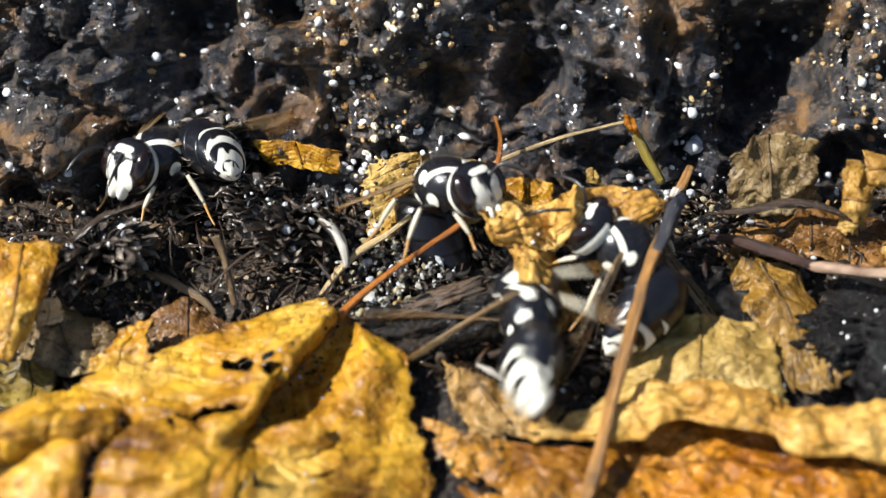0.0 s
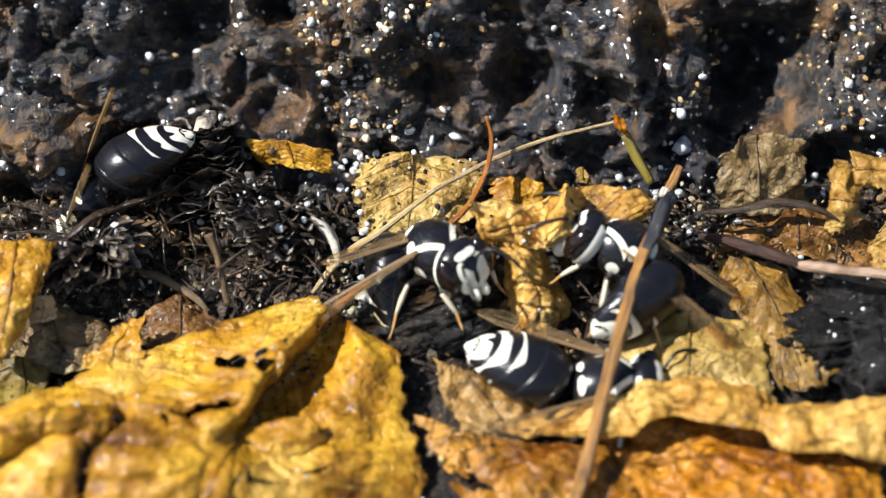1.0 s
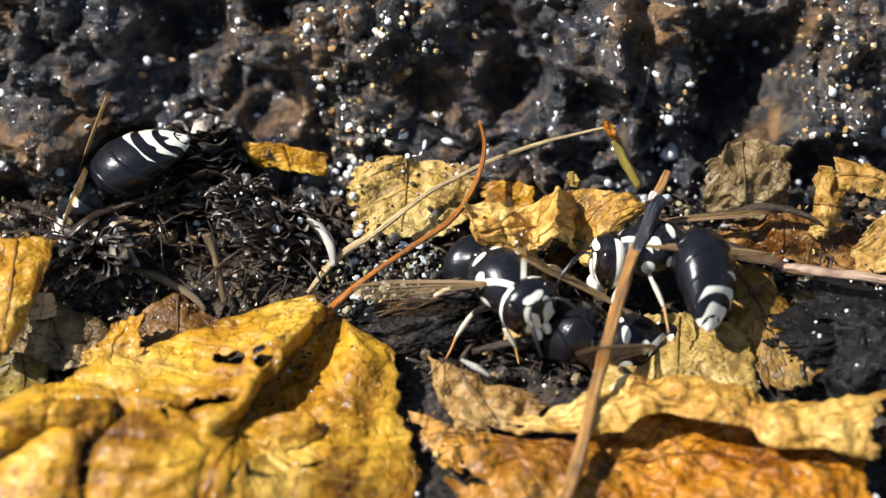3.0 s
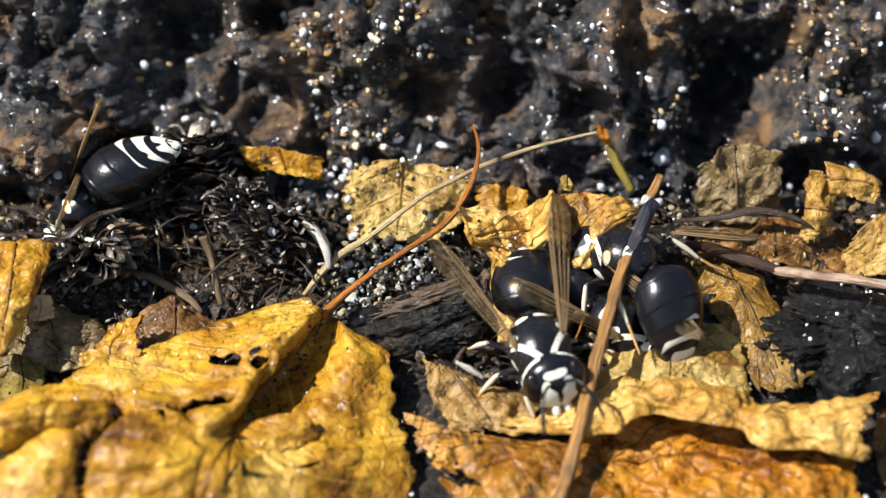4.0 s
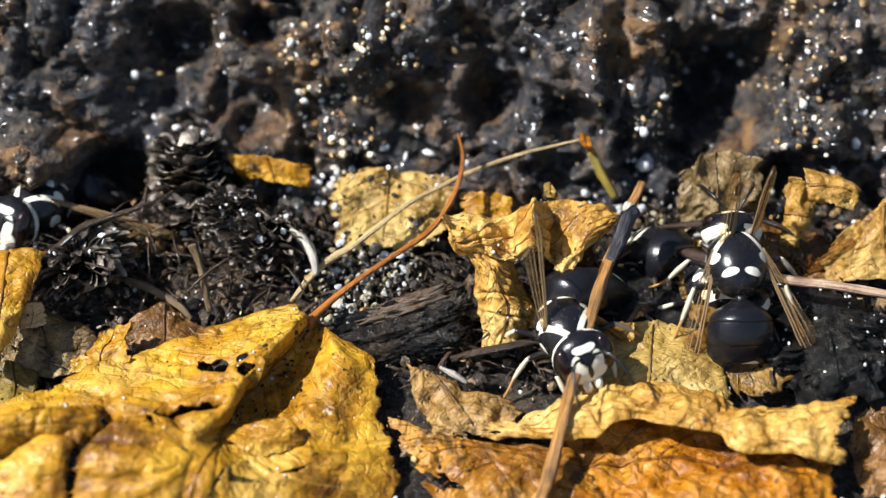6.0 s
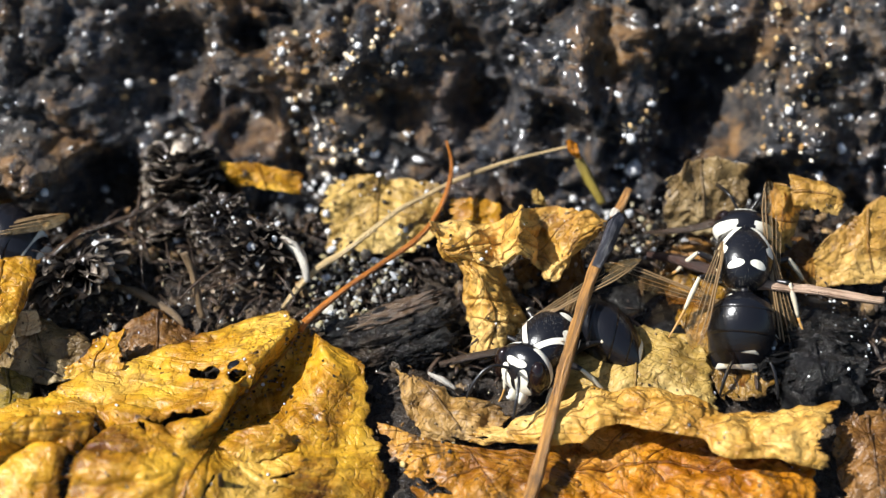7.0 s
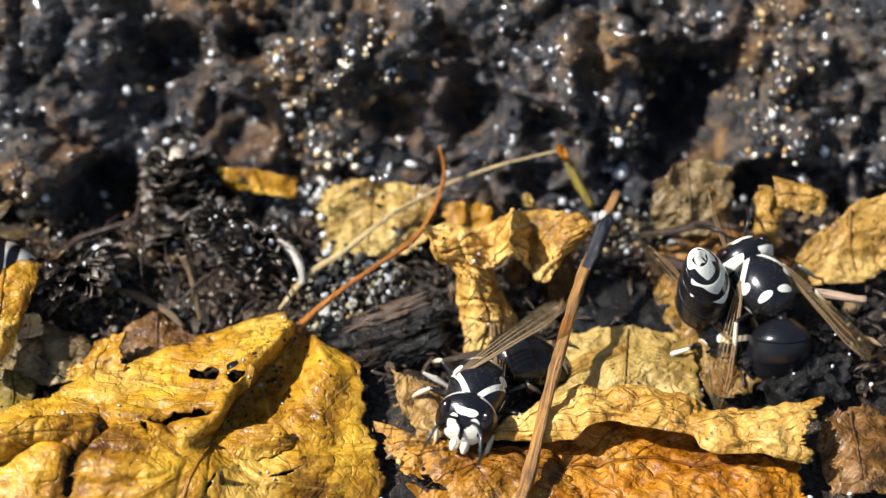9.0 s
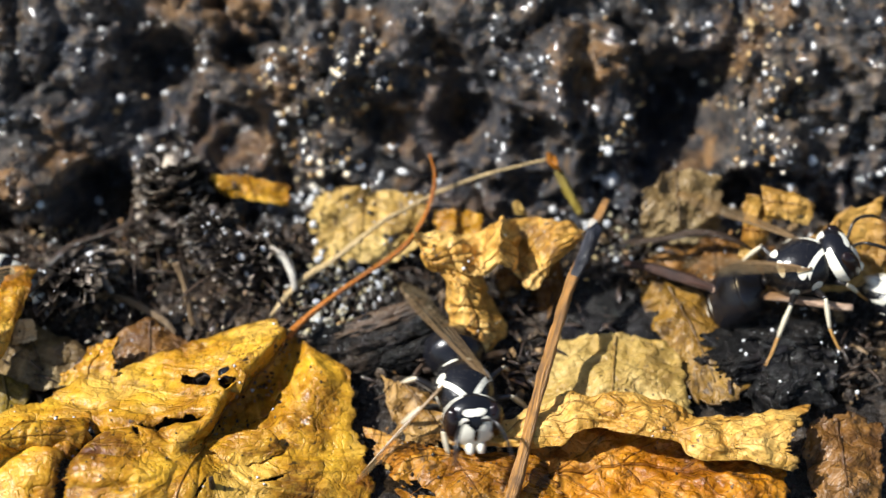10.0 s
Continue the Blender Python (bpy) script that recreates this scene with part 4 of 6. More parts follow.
leaf([
    [(-4.3, -10.0, -3.0), (3.8, -12.7, -3.0), (12.3, -13.1, -3.7)],
    [(-2.7, -13.5, -4.0), (5.0, -14.7, -3.1), (14.2, -15.6, -4.3)],
    [(0.8, -19.3, -5.7), (8.6, -20.3, -5.0), (15.5, -19.0, -5.7)],
], M_AMBER, "orange-brown dead leaf pressed flat on the litter", nu=80, nv=100, wrinkle=0.4, fold=0.3, ragged=0.05, seed=9.9, veins=6, rib=0.12, holes=[(0.75, 0.12, 0.06), (0.5, 0.62, 0.03)])
leaf([
    [(-2.4, -4.9, -1.2), (-0.5, -5.8, -1.0), (1.6, -7.5, -2.2)],
    [(-1.7, -8.4, -2.4), (2.3, -9.3, -2.0), (7.4, -8.8, -2.5)],
    [(0.1, -12.1, -3.7), (4.3, -12.2, -3.1), (8.4, -10.7, -3.2)],
], M_FRAGMENT, "brown crumpled dead leaf fragment", nu=36, nv=40, wrinkle=0.6, fold=0.5, ragged=0.06, seed=10.3)

# by the foot of the log
leaf([[(-20.3, 16.0, 7.4), (-16.5, 15.2, 7.5), (-11.9, 14.2, 7.0)], [(-19.9, 15.4, 6.3), (-16.0, 14.7, 6.3), (-11.9, 14.0, 6.0)], [(-18.9, 15.3, 4.9), (-15.5, 14.1, 5.0), (-12.2, 14.0, 4.6)]], M_GOLD, "orange-yellow dead leaf strip against the log", nu=24, nv=36, wrinkle=0.3, ragged=0.05, seed=11.1)
leaf([[(-10.4, 14.6, 5.6), (-4.6, 14.9, 6.4), (2.4, 14.1, 5.6)], [(-10.2, 11.9, 3.7), (-4.6, 11.6, 4.3), (2.2, 11.6, 3.9)], [(-9.6, 8.8, 1.2), (-5.2, 8.0, 1.4), (0.6, 8.6, 1.6)]], M_FLECKED, "pale yellow dead leaf flecked with soil", nu=70, nv=80, wrinkle=0.5, fold=0.5, ragged=0.06, teeth=0.4, seed=12.2, holes=[(0.85, 0.3, 0.03)], veins=4, rib=0.12)
FLECKED_POINTS = LEAF_POINTS[-(23 * 26):]
leaf([[(2.4, 12.2, 5.4), (5.2, 12.1, 5.7), (7.6, 11.7, 5.2)], [(2.5, 11.1, 4.3), (5.2, 10.8, 4.4), (7.6, 10.5, 4.2)], [(3.0, 9.9, 3.0), (5.2, 9.4, 3.1), (7.1, 9.9, 3.0)]], M_GOLD, "small yellow dead leaf behind a curled one", nu=24, nv=28, wrinkle=0.3, ragged=0.06, seed=13.3)
leaf([[(23.4, 11.8, 8.1), (27.0, 13.2, 9.8), (31.7, 13.3, 8.8)], [(23.3, 11.0, 5.3), (27.1, 10.8, 6.4), (32.0, 11.3, 5.4)], [(23.9, 10.0, 2.2), (27.3, 9.6, 2.8), (31.8, 10.5, 2.4)]], M_GREY, "upright grey-tan dead leaf leaning on the log", nu=40, nv=44, wrinkle=0.55, fold=0.45, ragged=0.05, seed=14.4)
leaf([[(33.0, 7.4, 2.4), (33.2, 8.2, 6.0), (32.9, 10.0, 9.0)], [(34.5, 6.6, 2.7), (34.6, 7.5, 6.3), (34.7, 9.2, 9.3)], [(35.9, 8.2, 2.2), (36.0, 8.8, 5.0), (36.3, 9.4, 8.5)]], M_TAN, "tan dead leaf standing on edge by the log", nu=30, nv=34, wrinkle=0.5, fold=0.4, ragged=0.06, seed=16.6, quilt=0)
leaf([[(34.6, 11.0, 8.9), (35.0, 8.9, 8.6), (35.4, 8.2, 7.2)], [(37.5, 10.5, 8.8), (37.6, 8.8, 8.6), (37.5, 7.8, 7.1)], [(40.6, 9.4, 8.1), (40.3, 8.4, 7.9), (39.6, 7.6, 6.7)]], M_TAN, "tan dead leaf edge folded over a dark hollow", nu=34, nv=26, wrinkle=0.5, fold=0.4, ragged=0.07, seed=15.5, quilt=0)
leaf([[(37.8, 6.9, 3.4), (42.6, 9.0, 7.0), (47.0, 9.9, 9.0)], [(36.8, 6.0, 1.6), (42.6, 6.2, 3.8), (47.6, 7.4, 5.5)], [(37.4, 4.4, 0.2), (43.4, 4.0, 1.2), (48.2, 5.0, 1.9)]], M_TAN, "tan dead leaf with dark blots tilted against the log", nu=36, nv=36, wrinkle=0.5, ragged=0.05, seed=17.7)
leaf([[(-43.8, 3.5, 6.5), (-39.4, 2.7, 6.7), (-35.8, 2.6, 6.5)], [(-43.2, -0.9, 4.9), (-39.3, -2.1, 5.3), (-36.5, -0.3, 5.1)], [(-42.6, -6.6, 1.8), (-39.9, -7.9, 1.7), (-38.7, -4.8, 2.2)]], M_GOLD, "golden dead leaf tip jutting over the litter", nu=34, nv=34, wrinkle=0.45, ragged=0.03, seed=18.8)
leaf([[(-42.5, -4.3, -1.5), (-39.1, -4.4, -1.1), (-36.4, -5.4, -1.7)], [(-42.2, -6.4, -2.2), (-38.5, -6.8, -1.8), (-36.3, -6.7, -2.2)], [(-42.0, -8.5, -3.0), (-38.3, -8.7, -2.8), (-37.0, -7.9, -2.9)]], M_GREEN, "yellow-green leaf low in the litter", nu=24, nv=24, wrinkle=0.3, ragged=0.05, seed=19.9)
leaf([[(-28.6, 0.2, -0.2), (-25.4, 1.6, 0.7), (-21.0, -0.5, -0.6)], [(-28.8, -1.0, -0.9), (-25.2, -1.2, -0.3), (-21.6, -1.9, -1.1)], [(-28.4, -3.1, -1.8), (-25.1, -3.6, -1.5), (-22.6, -2.9, -1.7)]], M_BROWN, "dark brown wet dead leaf in the litter", nu=26, nv=30, wrinkle=0.45, ragged=0.06, seed=20.2)
leaf([[(-40.6, 1.0, 0.2), (-38.0, 1.5, 1.1), (-35.3, 0.2, -0.2)], [(-40.6, -1.9, -1.1), (-36.0, -2.7, -0.7), (-31.0, -1.3, -1.0)], [(-40.5, -5.0, -2.4), (-35.7, -5.7, -2.2), (-31.8, -4.4, -2.3)]], M_GREY, "greyish tan dead leaf half buried in the litter", nu=30, nv=36, wrinkle=0.5, ragged=0.05, seed=21.2)
leaf([[(-38.5, -2.6, 0.9), (-37.3, -2.6, 1.3), (-35.6, -2.6, 1.5)], [(-38.1, -2.0, 2.1), (-36.9, -2.0, 2.6), (-35.7, -2.0, 2.3)], [(-37.9, -1.4, 3.0), (-37.0, -1.4, 3.7), (-36.0, -1.4, 3.4)]], M_CREAM, "cream-white dried leaf scrap beside a golden leaf tip", nu=34, nv=34, wrinkle=0.3, ragged=0.07, seed=28.3, rib=0.1)
leaf([[(37.1, -10.8, -2.8), (40.7, -9.7, -1.9), (45.4, -9.9, -2.6)], [(37.3, -14.1, -4.1), (40.8, -14.3, -3.2), (44.9, -14.0, -3.9)], [(38.0, -18.0, -5.4), (40.9, -18.4, -4.9), (44.5, -18.0, -5.4)]], M_BROWN, "wet reddish-brown dead leaf", nu=36, nv=36, wrinkle=0.6, ragged=0.05, seed=22.2)
leaf([[(32.6, -1.9, -1.1), (36.3, -0.5, 0.4), (41.8, 1.0, -0.0)], [(32.7, -5.4, -2.1), (36.7, -5.1, -0.3), (41.6, -3.6, -0.9)], [(33.4, -9.2, -3.4), (36.9, -9.0, -2.5), (41.2, -7.9, -2.9)]], M_WETBLACK, "black wet decayed leaf with a glossy skin", nu=44, nv=44, wrinkle=0.7, fold=0.5, ragged=0.05, seed=23.2)
leaf([[(24.8, 10.2, 2.6), (30.8, 10.2, 3.3), (38.0, 9.4, 2.4)], [(23.7, 8.4, 1.7), (30.7, 7.9, 2.4), (38.8, 6.9, 1.3)], [(23.1, 6.3, 0.2), (30.6, 5.7, 0.7), (38.7, 4.2, -0.3)]], M_BROWN, "dark brown wet leaf mat by the log foot", nu=36, nv=50, wrinkle=0.6, fold=0.5, ragged=0.06, seed=24.2)
# added leaf sheet; its black colour stands in for shade
leaf([[(15.8, 8.3, 1.2), (20.2, 5.8, 1.1), (26.3, 4.7, 0.4)], [(14.8, 3.8, -0.1), (20.6, 2.8, 0.4), (27.2, 1.5, -0.4)], [(14.7, 0.1, -1.2), (20.5, -0.4, -0.9), (28.1, -2.6, -1.9)]], M_WETBLACK, "added black leaf sheet standing in for shade by a curled leaf", nu=36, nv=40, wrinkle=0.5, ragged=0.06, seed=25.2)

leaf([[(13.9, 14.5, 10.7), (14.3, 14.5, 10.8), (14.9, 14.1, 10.6)], [(14.0, 14.0, 10.0), (14.6, 13.8, 10.0), (15.2, 13.5, 9.9)], [(14.6, 13.9, 9.0), (15.0, 13.6, 9.0), (15.5, 13.7, 8.9)]], M_ORANGE, "small orange leaf scrap at the straw's end", nu=20, nv=20, wrinkle=0.3, ragged=0.08, seed=31.0, quilt=0, rib=0.1)

# ---- stems and twigs ----
def dead_stem():
    pts = [(8.0, -22.8, -5.4), (9.8, -18.8, -3.4), (11.6, -13.2, -0.1), (13.3, -7.6, 2.8), (15.3, -1.6, 5.5), (16.8, 1.8, 7.3)]
    ob = thing("dead_stem", pts[0], "brown fibrous dead stem with a blackened broken top", "stem")
    part("shaft", tube(bmesh.new(), pts, [0.58, 0.57, 0.55, 0.53, 0.5, 0.48], sides=14, n=50, wobble=0.22, seed=1.0, flat=0.8), M_STEM, ob, base=pts[0])
    part("broken_top", tube(bmesh.new(), [(16.2, 0.4, 6.7), (16.7, 1.4, 7.2), (17.1, 2.2, 7.65), (17.5, 3.0, 8.1), (18.1, 4.3, 8.6), (18.7, 5.2, 8.9)], [0.36, 0.5, 0.55, 0.6, 0.74, 0.45], sides=14, n=24, wobble=0.4, seed=4.0), M_STEMTOP, ob, "charred black stem end", pts[0])


dead_stem()
stick("straw", [(-13.5, 2.0, 0.4), (-10.6, 5.1, 2.3), (-7.6, 6.4, 3.6), (-2.9, 9.7, 5.6), (0.9, 11.5, 6.8), (3.5, 12.5, 7.6), (8.4, 13.9, 8.7), (14.4, 14.4, 10.1)], [0.2, 0.34, 0.27, 0.25, 0.24, 0.22, 0.18, 0.15], M_STRAW, "thin bent straw lying across the litter", n=60, wobble=0.2)
twig = stick("orange_twig", [(18.3, 8.3, 5.9), (19.2, 9.5, 6.7), (19.9, 10.8, 7.6)], [0.42, 0.44, 0.36], M_STEM, "short broken orange twig", n=16, wobble=0.2)
part("bleached_end", tube(bmesh.new(), [(18.3, 8.4, 5.95), (18.5, 8.7, 6.2), (18.7, 9.0, 6.4)], [0.44, 0.52, 0.46], sides=12, n=8, wobble=0.2), M_PALE, twig, "bleached white broken end", (18.3, 8.3, 5.9))
stick("pale_twig", [(-13.6, 7.2, 5.0), (-12.4, 6.2, 4.4), (-11.4, 5.0, 3.3), (-11.1, 3.9, 2.0)], [0.22, 0.42, 0.4, 0.24], M_PALE, "short whitish rotten twig", n=20, wobble=0.35)
stick("grey_twig", [(-22.5, 3.8, 6.0), (-21.9, 2.9, 4.4), (-21.4, 1.5, 2.5), (-21.0, 0.4, 0.6)], [0.4, 0.3, 0.32, 0.28], M_DULL, "thin grey-brown twig standing in the litter", n=24, wobble=0.25)
stick("fallen_twig", [(-29.4, 4.4, 1.1), (-27.2, 3.3, 1.1), (-24.4, 1.7, 0.5), (-22.8, 0.4, -0.4)], [0.3, 0.36, 0.34, 0.2], M_DULL, "short dull straw in the litter", n=20, wobble=0.3)
stick("reed", [(29.6, 2.3, 3.3), (31.2, 1.5, 3.6), (36.0, 0.5, 3.7), (43.0, -0.9, 3.5)], [0.35, 0.62, 0.56, 0.56], M_REED, "split pinkish-brown dead reed stalk", n=50, wobble=0.25, flat=0.7)
stick("reed_sheath", [(21.6, 6.6, 2.9), (25.1, 5.0, 3.3), (28.6, 2.9, 3.4), (32.0, 1.4, 3.3)], [0.4, 0.75, 0.7, 0.4], M_SHEATH, "dark red-brown reed sheath", n=26, wobble=0.25, flat=0.6)
stick("stalk", [(1.6, -4.0, -1.4), (4.8, -3.7, -0.7), (9.7, -3.0, 0.0)], [0.28, 0.36, 0.3], M_TWIG, "thin dark leaf stalk on the litter", n=20, wobble=0.2)
stick("green_stem", [(15.2, 14.5, 8.5), (16.1, 13.4, 6.8), (17.5, 12.1, 4.7)], [0.4, 0.46, 0.4], M_GREENSTEM, "short olive-green plant stem by the log", n=18, wobble=0.2)
stick("splinter", [(0.6, -6.0, -0.5), (1.9, -6.7, -0.8), (3.1, -7.1, -1.5)], [0.12, 0.26, 0.16], M_PALE, "pale bone-white wood splinter on the litter", n=16, wobble=0.3)
# added dark strand in place of part of the lone hornet, no root
stick("root", [(-38.2, 4.1, 2.7), (-35.0, 5.8, 4.7), (-33.5, 6.8, 5.5), (-30.2, 8.5, 5.7), (-26.5, 10.9, 5.7)], [0.2, 0.3, 0.3, 0.26, 0.16], M_TWIG, "thin dark strand added over the litter", "root", n=36, wobble=0.35)
stick("thin_twig", [(-17.3, -19.7, 0.7), (-17.3, -19.5, -1.3), (-17.2, -19.7, -3.8)], [0.22, 0.34, 0.32], M_TWIG, "dark twig tip by a golden leaf", n=14, wobble=0.25)
stick("bark_strip", [(21.2, 8.6, 3.9), (24.8, 7.8, 4.9), (29.0, 8.0, 5.6), (32.7, 7.6, 4.9), (35.4, 6.7, 3.3)], [0.2, 0.5, 0.6, 0.5, 0.2], M_TWIG, "dark curved bark strip by the log foot", n=40, wobble=0.3, flat=0.5)
leaf([[(10.4, 10.9, 7.3), (11.0, 11.0, 7.5), (11.8, 10.3, 7.1)], [(10.7, 10.5, 6.0), (11.2, 10.3, 6.1), (11.9, 10.2, 5.9)]], M_OLIVE, "small yellow leaf sliver", nu=14, nv=12, wrinkle=0.15, ragged=0.08, seed=30.0)


# ---- rotten cones and wood ----
CONE_TIPS = []


def cone(base, tip, radius, count, label, seed, open_=0.5, width=0.42, thick=0.2, size=1.0):
    """A dark rotten cone: a core with spiral scales, each its own piece."""
    ob = thing("seed_cone", base, label, "cone", "rotten cones")
    b, t = Vector(base), Vector(tip)
    axis = (t - b).normalized()
    L = (t - b).length
    q = axis.to_track_quat("Z", "Y").to_matrix()
    part("core", tube(bmesh.new(), [b, b + axis * L * 0.5, t], [radius * 0.45, radius * 0.5, radius * 0.12], sides=10, n=12), M_SCALE, ob, base=base)
    r = random.Random(seed)
    shape = bmesh.new()
    lay = shape.verts.layers.float_vector.new("along")
    n1, n2 = 5, 4
    gv = []
    for i in range(n1 + 1):
        u = i / n1
        w = width * math.sin(math.pi * (0.18 + 0.62 * u)) ** 0.8
        line = []
        for j in range(n2 + 1):
            s = j / n2 * 2 - 1
            v = shape.verts.new((s * w, u, 0.3 * u * u - 0.2 * s * s + 0.05 * math.sin(7 * u)))
            v[lay] = (s * 2, 0.3, u * 1.5)
            line.append(v)
        gv.append(line)
    for i in range(n1):
        for j in range(n2):
            shape.faces.new((gv[i][j], gv[i][j + 1], gv[i + 1][j + 1], gv[i + 1][j]))
    bmesh.ops.solidify(shape, geom=shape.faces[:], thickness=thick)
    for v in shape.verts:
        v.co *= MM
    for f in shape.faces:
        f.smooth = True
    me = bpy.data.meshes.new("scale")
    shape.to_mesh(me)
    shape.free()
    me.materials.append(M_SCALE)
    for i in range(count):
        u = (i + 0.5) / count
        a = i * 2.39996 + r.uniform(-0.35, 0.35)
        rr = radius * (0.35 + 0.75 * math.sin(math.pi * min(0.93, 0.2 + 0.75 * u)))
        out = q @ Vector((math.cos(a), math.sin(a), 0))
        d = (out * open_ * r.uniform(0.75, 1.25) + axis * (0.45 + 0.5 * u) + Vector((r.uniform(-0.12, 0.12), r.uniform(-0.12, 0.12), r.uniform(-0.1, 0.1)))).normalized()
        side = axis.cross(out).normalized()
        up = side.cross(d).normalized()
        s = rr * size * r.uniform(0.6, 1.1)
        M = Matrix((side, d, up)).transposed().to_4x4()
        M.translation = (axis * L * u * 0.9 + out * radius * 0.3) * MM
        CONE_TIPS.append((b + axis * L * u * 0.9 + out * radius * 0.3 + d * s * 0.9, up.copy() if up.z > 0 else -up))
        sc = new("scale", me)
        sc.parent = ob
        sc.matrix_local = M @ Matrix.Diagonal((s * 1.1, s, s, 1))
    return ob


cone((-23.8, 12.6, -1.2), (-24.1, 16.9, 9.1), 5.4, 140, "dark rotten seed cone with worn rounded scales", 1, open_=0.6, width=0.55, thick=0.5, size=0.6)
cone((-33.0, 3.6, 1.0), (-33.8, 4.6, 4.3), 3.6, 110, "black shaggy seed cone with splayed scales", 2, open_=0.95, width=0.2, thick=0.14, size=1.15)
cone((-16.8, 6.3, 0.8), (-16.2, 9.3, 5.3), 3.6, 100, "black decayed seed cone sunk in the litter", 3, open_=0.9, width=0.26, thick=0.2, size=0.9)
cone((-20.2, 8.5, 1.7), (-19.5, 11.6, 6.8), 3.4, 90, "dark decayed seed cone beside a taller one", 4, open_=0.8, width=0.36, thick=0.3, size=0.7)


def lump(name, centre, size, turn, label, category, material, seed, rough=0.25, square=0.45):
    bm = bmesh.new()
    bmesh.ops.create_icosphere(bm, subdivisions=5, radius=1.0)
    R = Euler([radians(a) for a in turn]).to_matrix()
    for v in bm.verts:
        c = v.co
        k = 1 + rough * (fbm(c.x * 1.4 + seed, c.y * 1.4, c.z * 1.4, 4) * 1.2 + 0.5 * abs(fbm(c.x * 4, c.y * 0.8 + seed, c.z * 5, 3)))
        # squared-off shape
        m = max(abs(c.x), abs(c.y), abs(c.z))
        c = c.lerp(c / m, square) * k
        v.co = R @ Vector((c.x * size[0], c.y * size[1], c.z * size[2])) + Vector(centre)
    ob = thing(name, centre, label, category)
    part("body", bm, material, ob, base=centre)
    return ob


def wood_chunk(label, layers, seed, materials):
    """A rotten chunk split into layers along its grain."""
    ob = thing("wood_chunk", layers[0][0], label, "wood chunk")
    for n, (centre, size, turn) in enumerate(layers):
        bm = bmesh.new()
        bmesh.ops.create_icosphere(bm, subdivisions=5, radius=1.0)
        R = Euler([radians(a) for a in turn]).to_matrix()
        for v in bm.verts:
            q = v.co
            k = 1 + 0.3 * fbm(q.x * 1.3 + seed, q.y * 2.4, q.z * 2.4 + n * 3, 4) + 0.5 * abs(fbm(q.x * 1.0, q.y * 5, q.z * 7 + seed, 4)) + 0.16 * fbm(q.x * 5, q.y * 5, q.z * 5 + seed, 3)
            q = q.lerp(q / max(abs(q.x), abs(q.y), abs(q.z)), 0.6) * k
            v.co = R @ Vector((q.x * size[0], q.y * size[1], q.z * size[2])) + Vector(centre)
        lay = bm.verts.layers.float_vector.new("along")
        for v in bm.verts:
            w = R.inverted() @ (v.co - Vector(centre))
            v[lay] = (w.y * 2.2, w.z * 2.2 + n, w.x * 0.3)
        part("layer", bm, materials[n % len(materials)], ob, base=layers[0][0])


wood_chunk("charred layered chunk of rotten wood", [((-6.1, 0.2, -1.0), (2.6, 0.9, 1.2), (4, -8, 14)), ((-2.6, 1.0, -0.0), (3.6, 0.8, 0.9), (10, -8, 18)), ((-4.4, -1.3, -1.0), (3.4, 0.9, 1.1), (0, -6, 10)), ((-0.8, -0.4, -0.4), (3.0, 0.9, 0.9), (16, -10, 22)), ((-3.8, -2.4, -2.0), (3.0, 0.9, 1.2), (-6, -4, 14)), ((-0.1, -1.9, -1.5), (2.6, 1.0, 1.1), (0, -12, 8)), ((-1.7, 1.7, 0.7), (2.8, 0.6, 0.6), (10, -10, 16)), ((1.1, 1.1, -0.0), (1.8, 0.9, 0.9), (8, -14, 30))], 2.0, (M_WETBLACK, M_ROT, M_CHUNK, M_WETBLACK, M_CHUNK, M_WETBLACK, M_ROT, M_CHUNK))
wood_chunk("black wet clod of rotten wood", [((34.3, -1.6, -1.4), (4.4, 2.6, 1.0), (0, 8, 24)), ((36.5, 0.2, -0.2), (4.0, 2.2, 0.8), (6, 4, -14)), ((37.1, -4.0, -2.0), (3.6, 2.4, 1.0), (0, 0, 40))], 8.0, (M_WETBLACK,))
lump("seed", (-16.9, -7.8, 1.9), (0.85, 0.82, 0.8), (0, 0, 0), "glossy black round seed in a leaf hole", "seed", M_SEED, 3.0, 0.05, square=0.0)


def patch_points(c, rx, ry, n, seed, lift=0.3):
    r = random.Random(seed)
    out = []
    for _ in range(n):
        a, d = r.random() * 6.283, math.sqrt(r.random())
        x, y = c[0] + rx * d * math.cos(a), c[1] + ry * d * math.sin(a)
        out.append((Vector((x, y, ground_z(y) + lift * r.random())), Vector((0, 0, 1))))
    return out


scatter("water_drops", FLECKED_POINTS, 16, 0.12, 0.42, M_BEAD, "water drops on a pale yellow leaf, painted glint white", "water drops", 59, lift=0.3, rough=0.4, sub=2)
scatter("soil_crumbs", FLECKED_POINTS, 70, 0.05, 0.3, M_CRUMB, "dark wet crumbs of soil strewn over a pale leaf", "soil crumbs", 60, lift=0.3, rough=0.5)
scatter("soil_specks", LEAF_POINTS, 300, 0.03, 0.18, M_CRUMB, "dark specks of soil stuck to the dead leaves", "soil specks", 61, lift=0.1, rough=0.5, power=2.2)
# white drops added for glints on leaves and clod
scatter("water_drops", LEAF_POINTS, 60, 0.05, 0.18, M_BEAD, "tiny white drops added as glints on the dead leaves", "water drops", 62, lift=0.4, rough=0.2, sub=2)
scatter("water_drops", patch_points((36.8, -2.0, -1.7), 6.0, 5.0, 400, 63, 2.2), 190, 0.04, 0.2, M_BEAD, "white droplets added as glints on the black wet clod", "water drops", 64, lift=0.6, rough=0.25, sub=2)
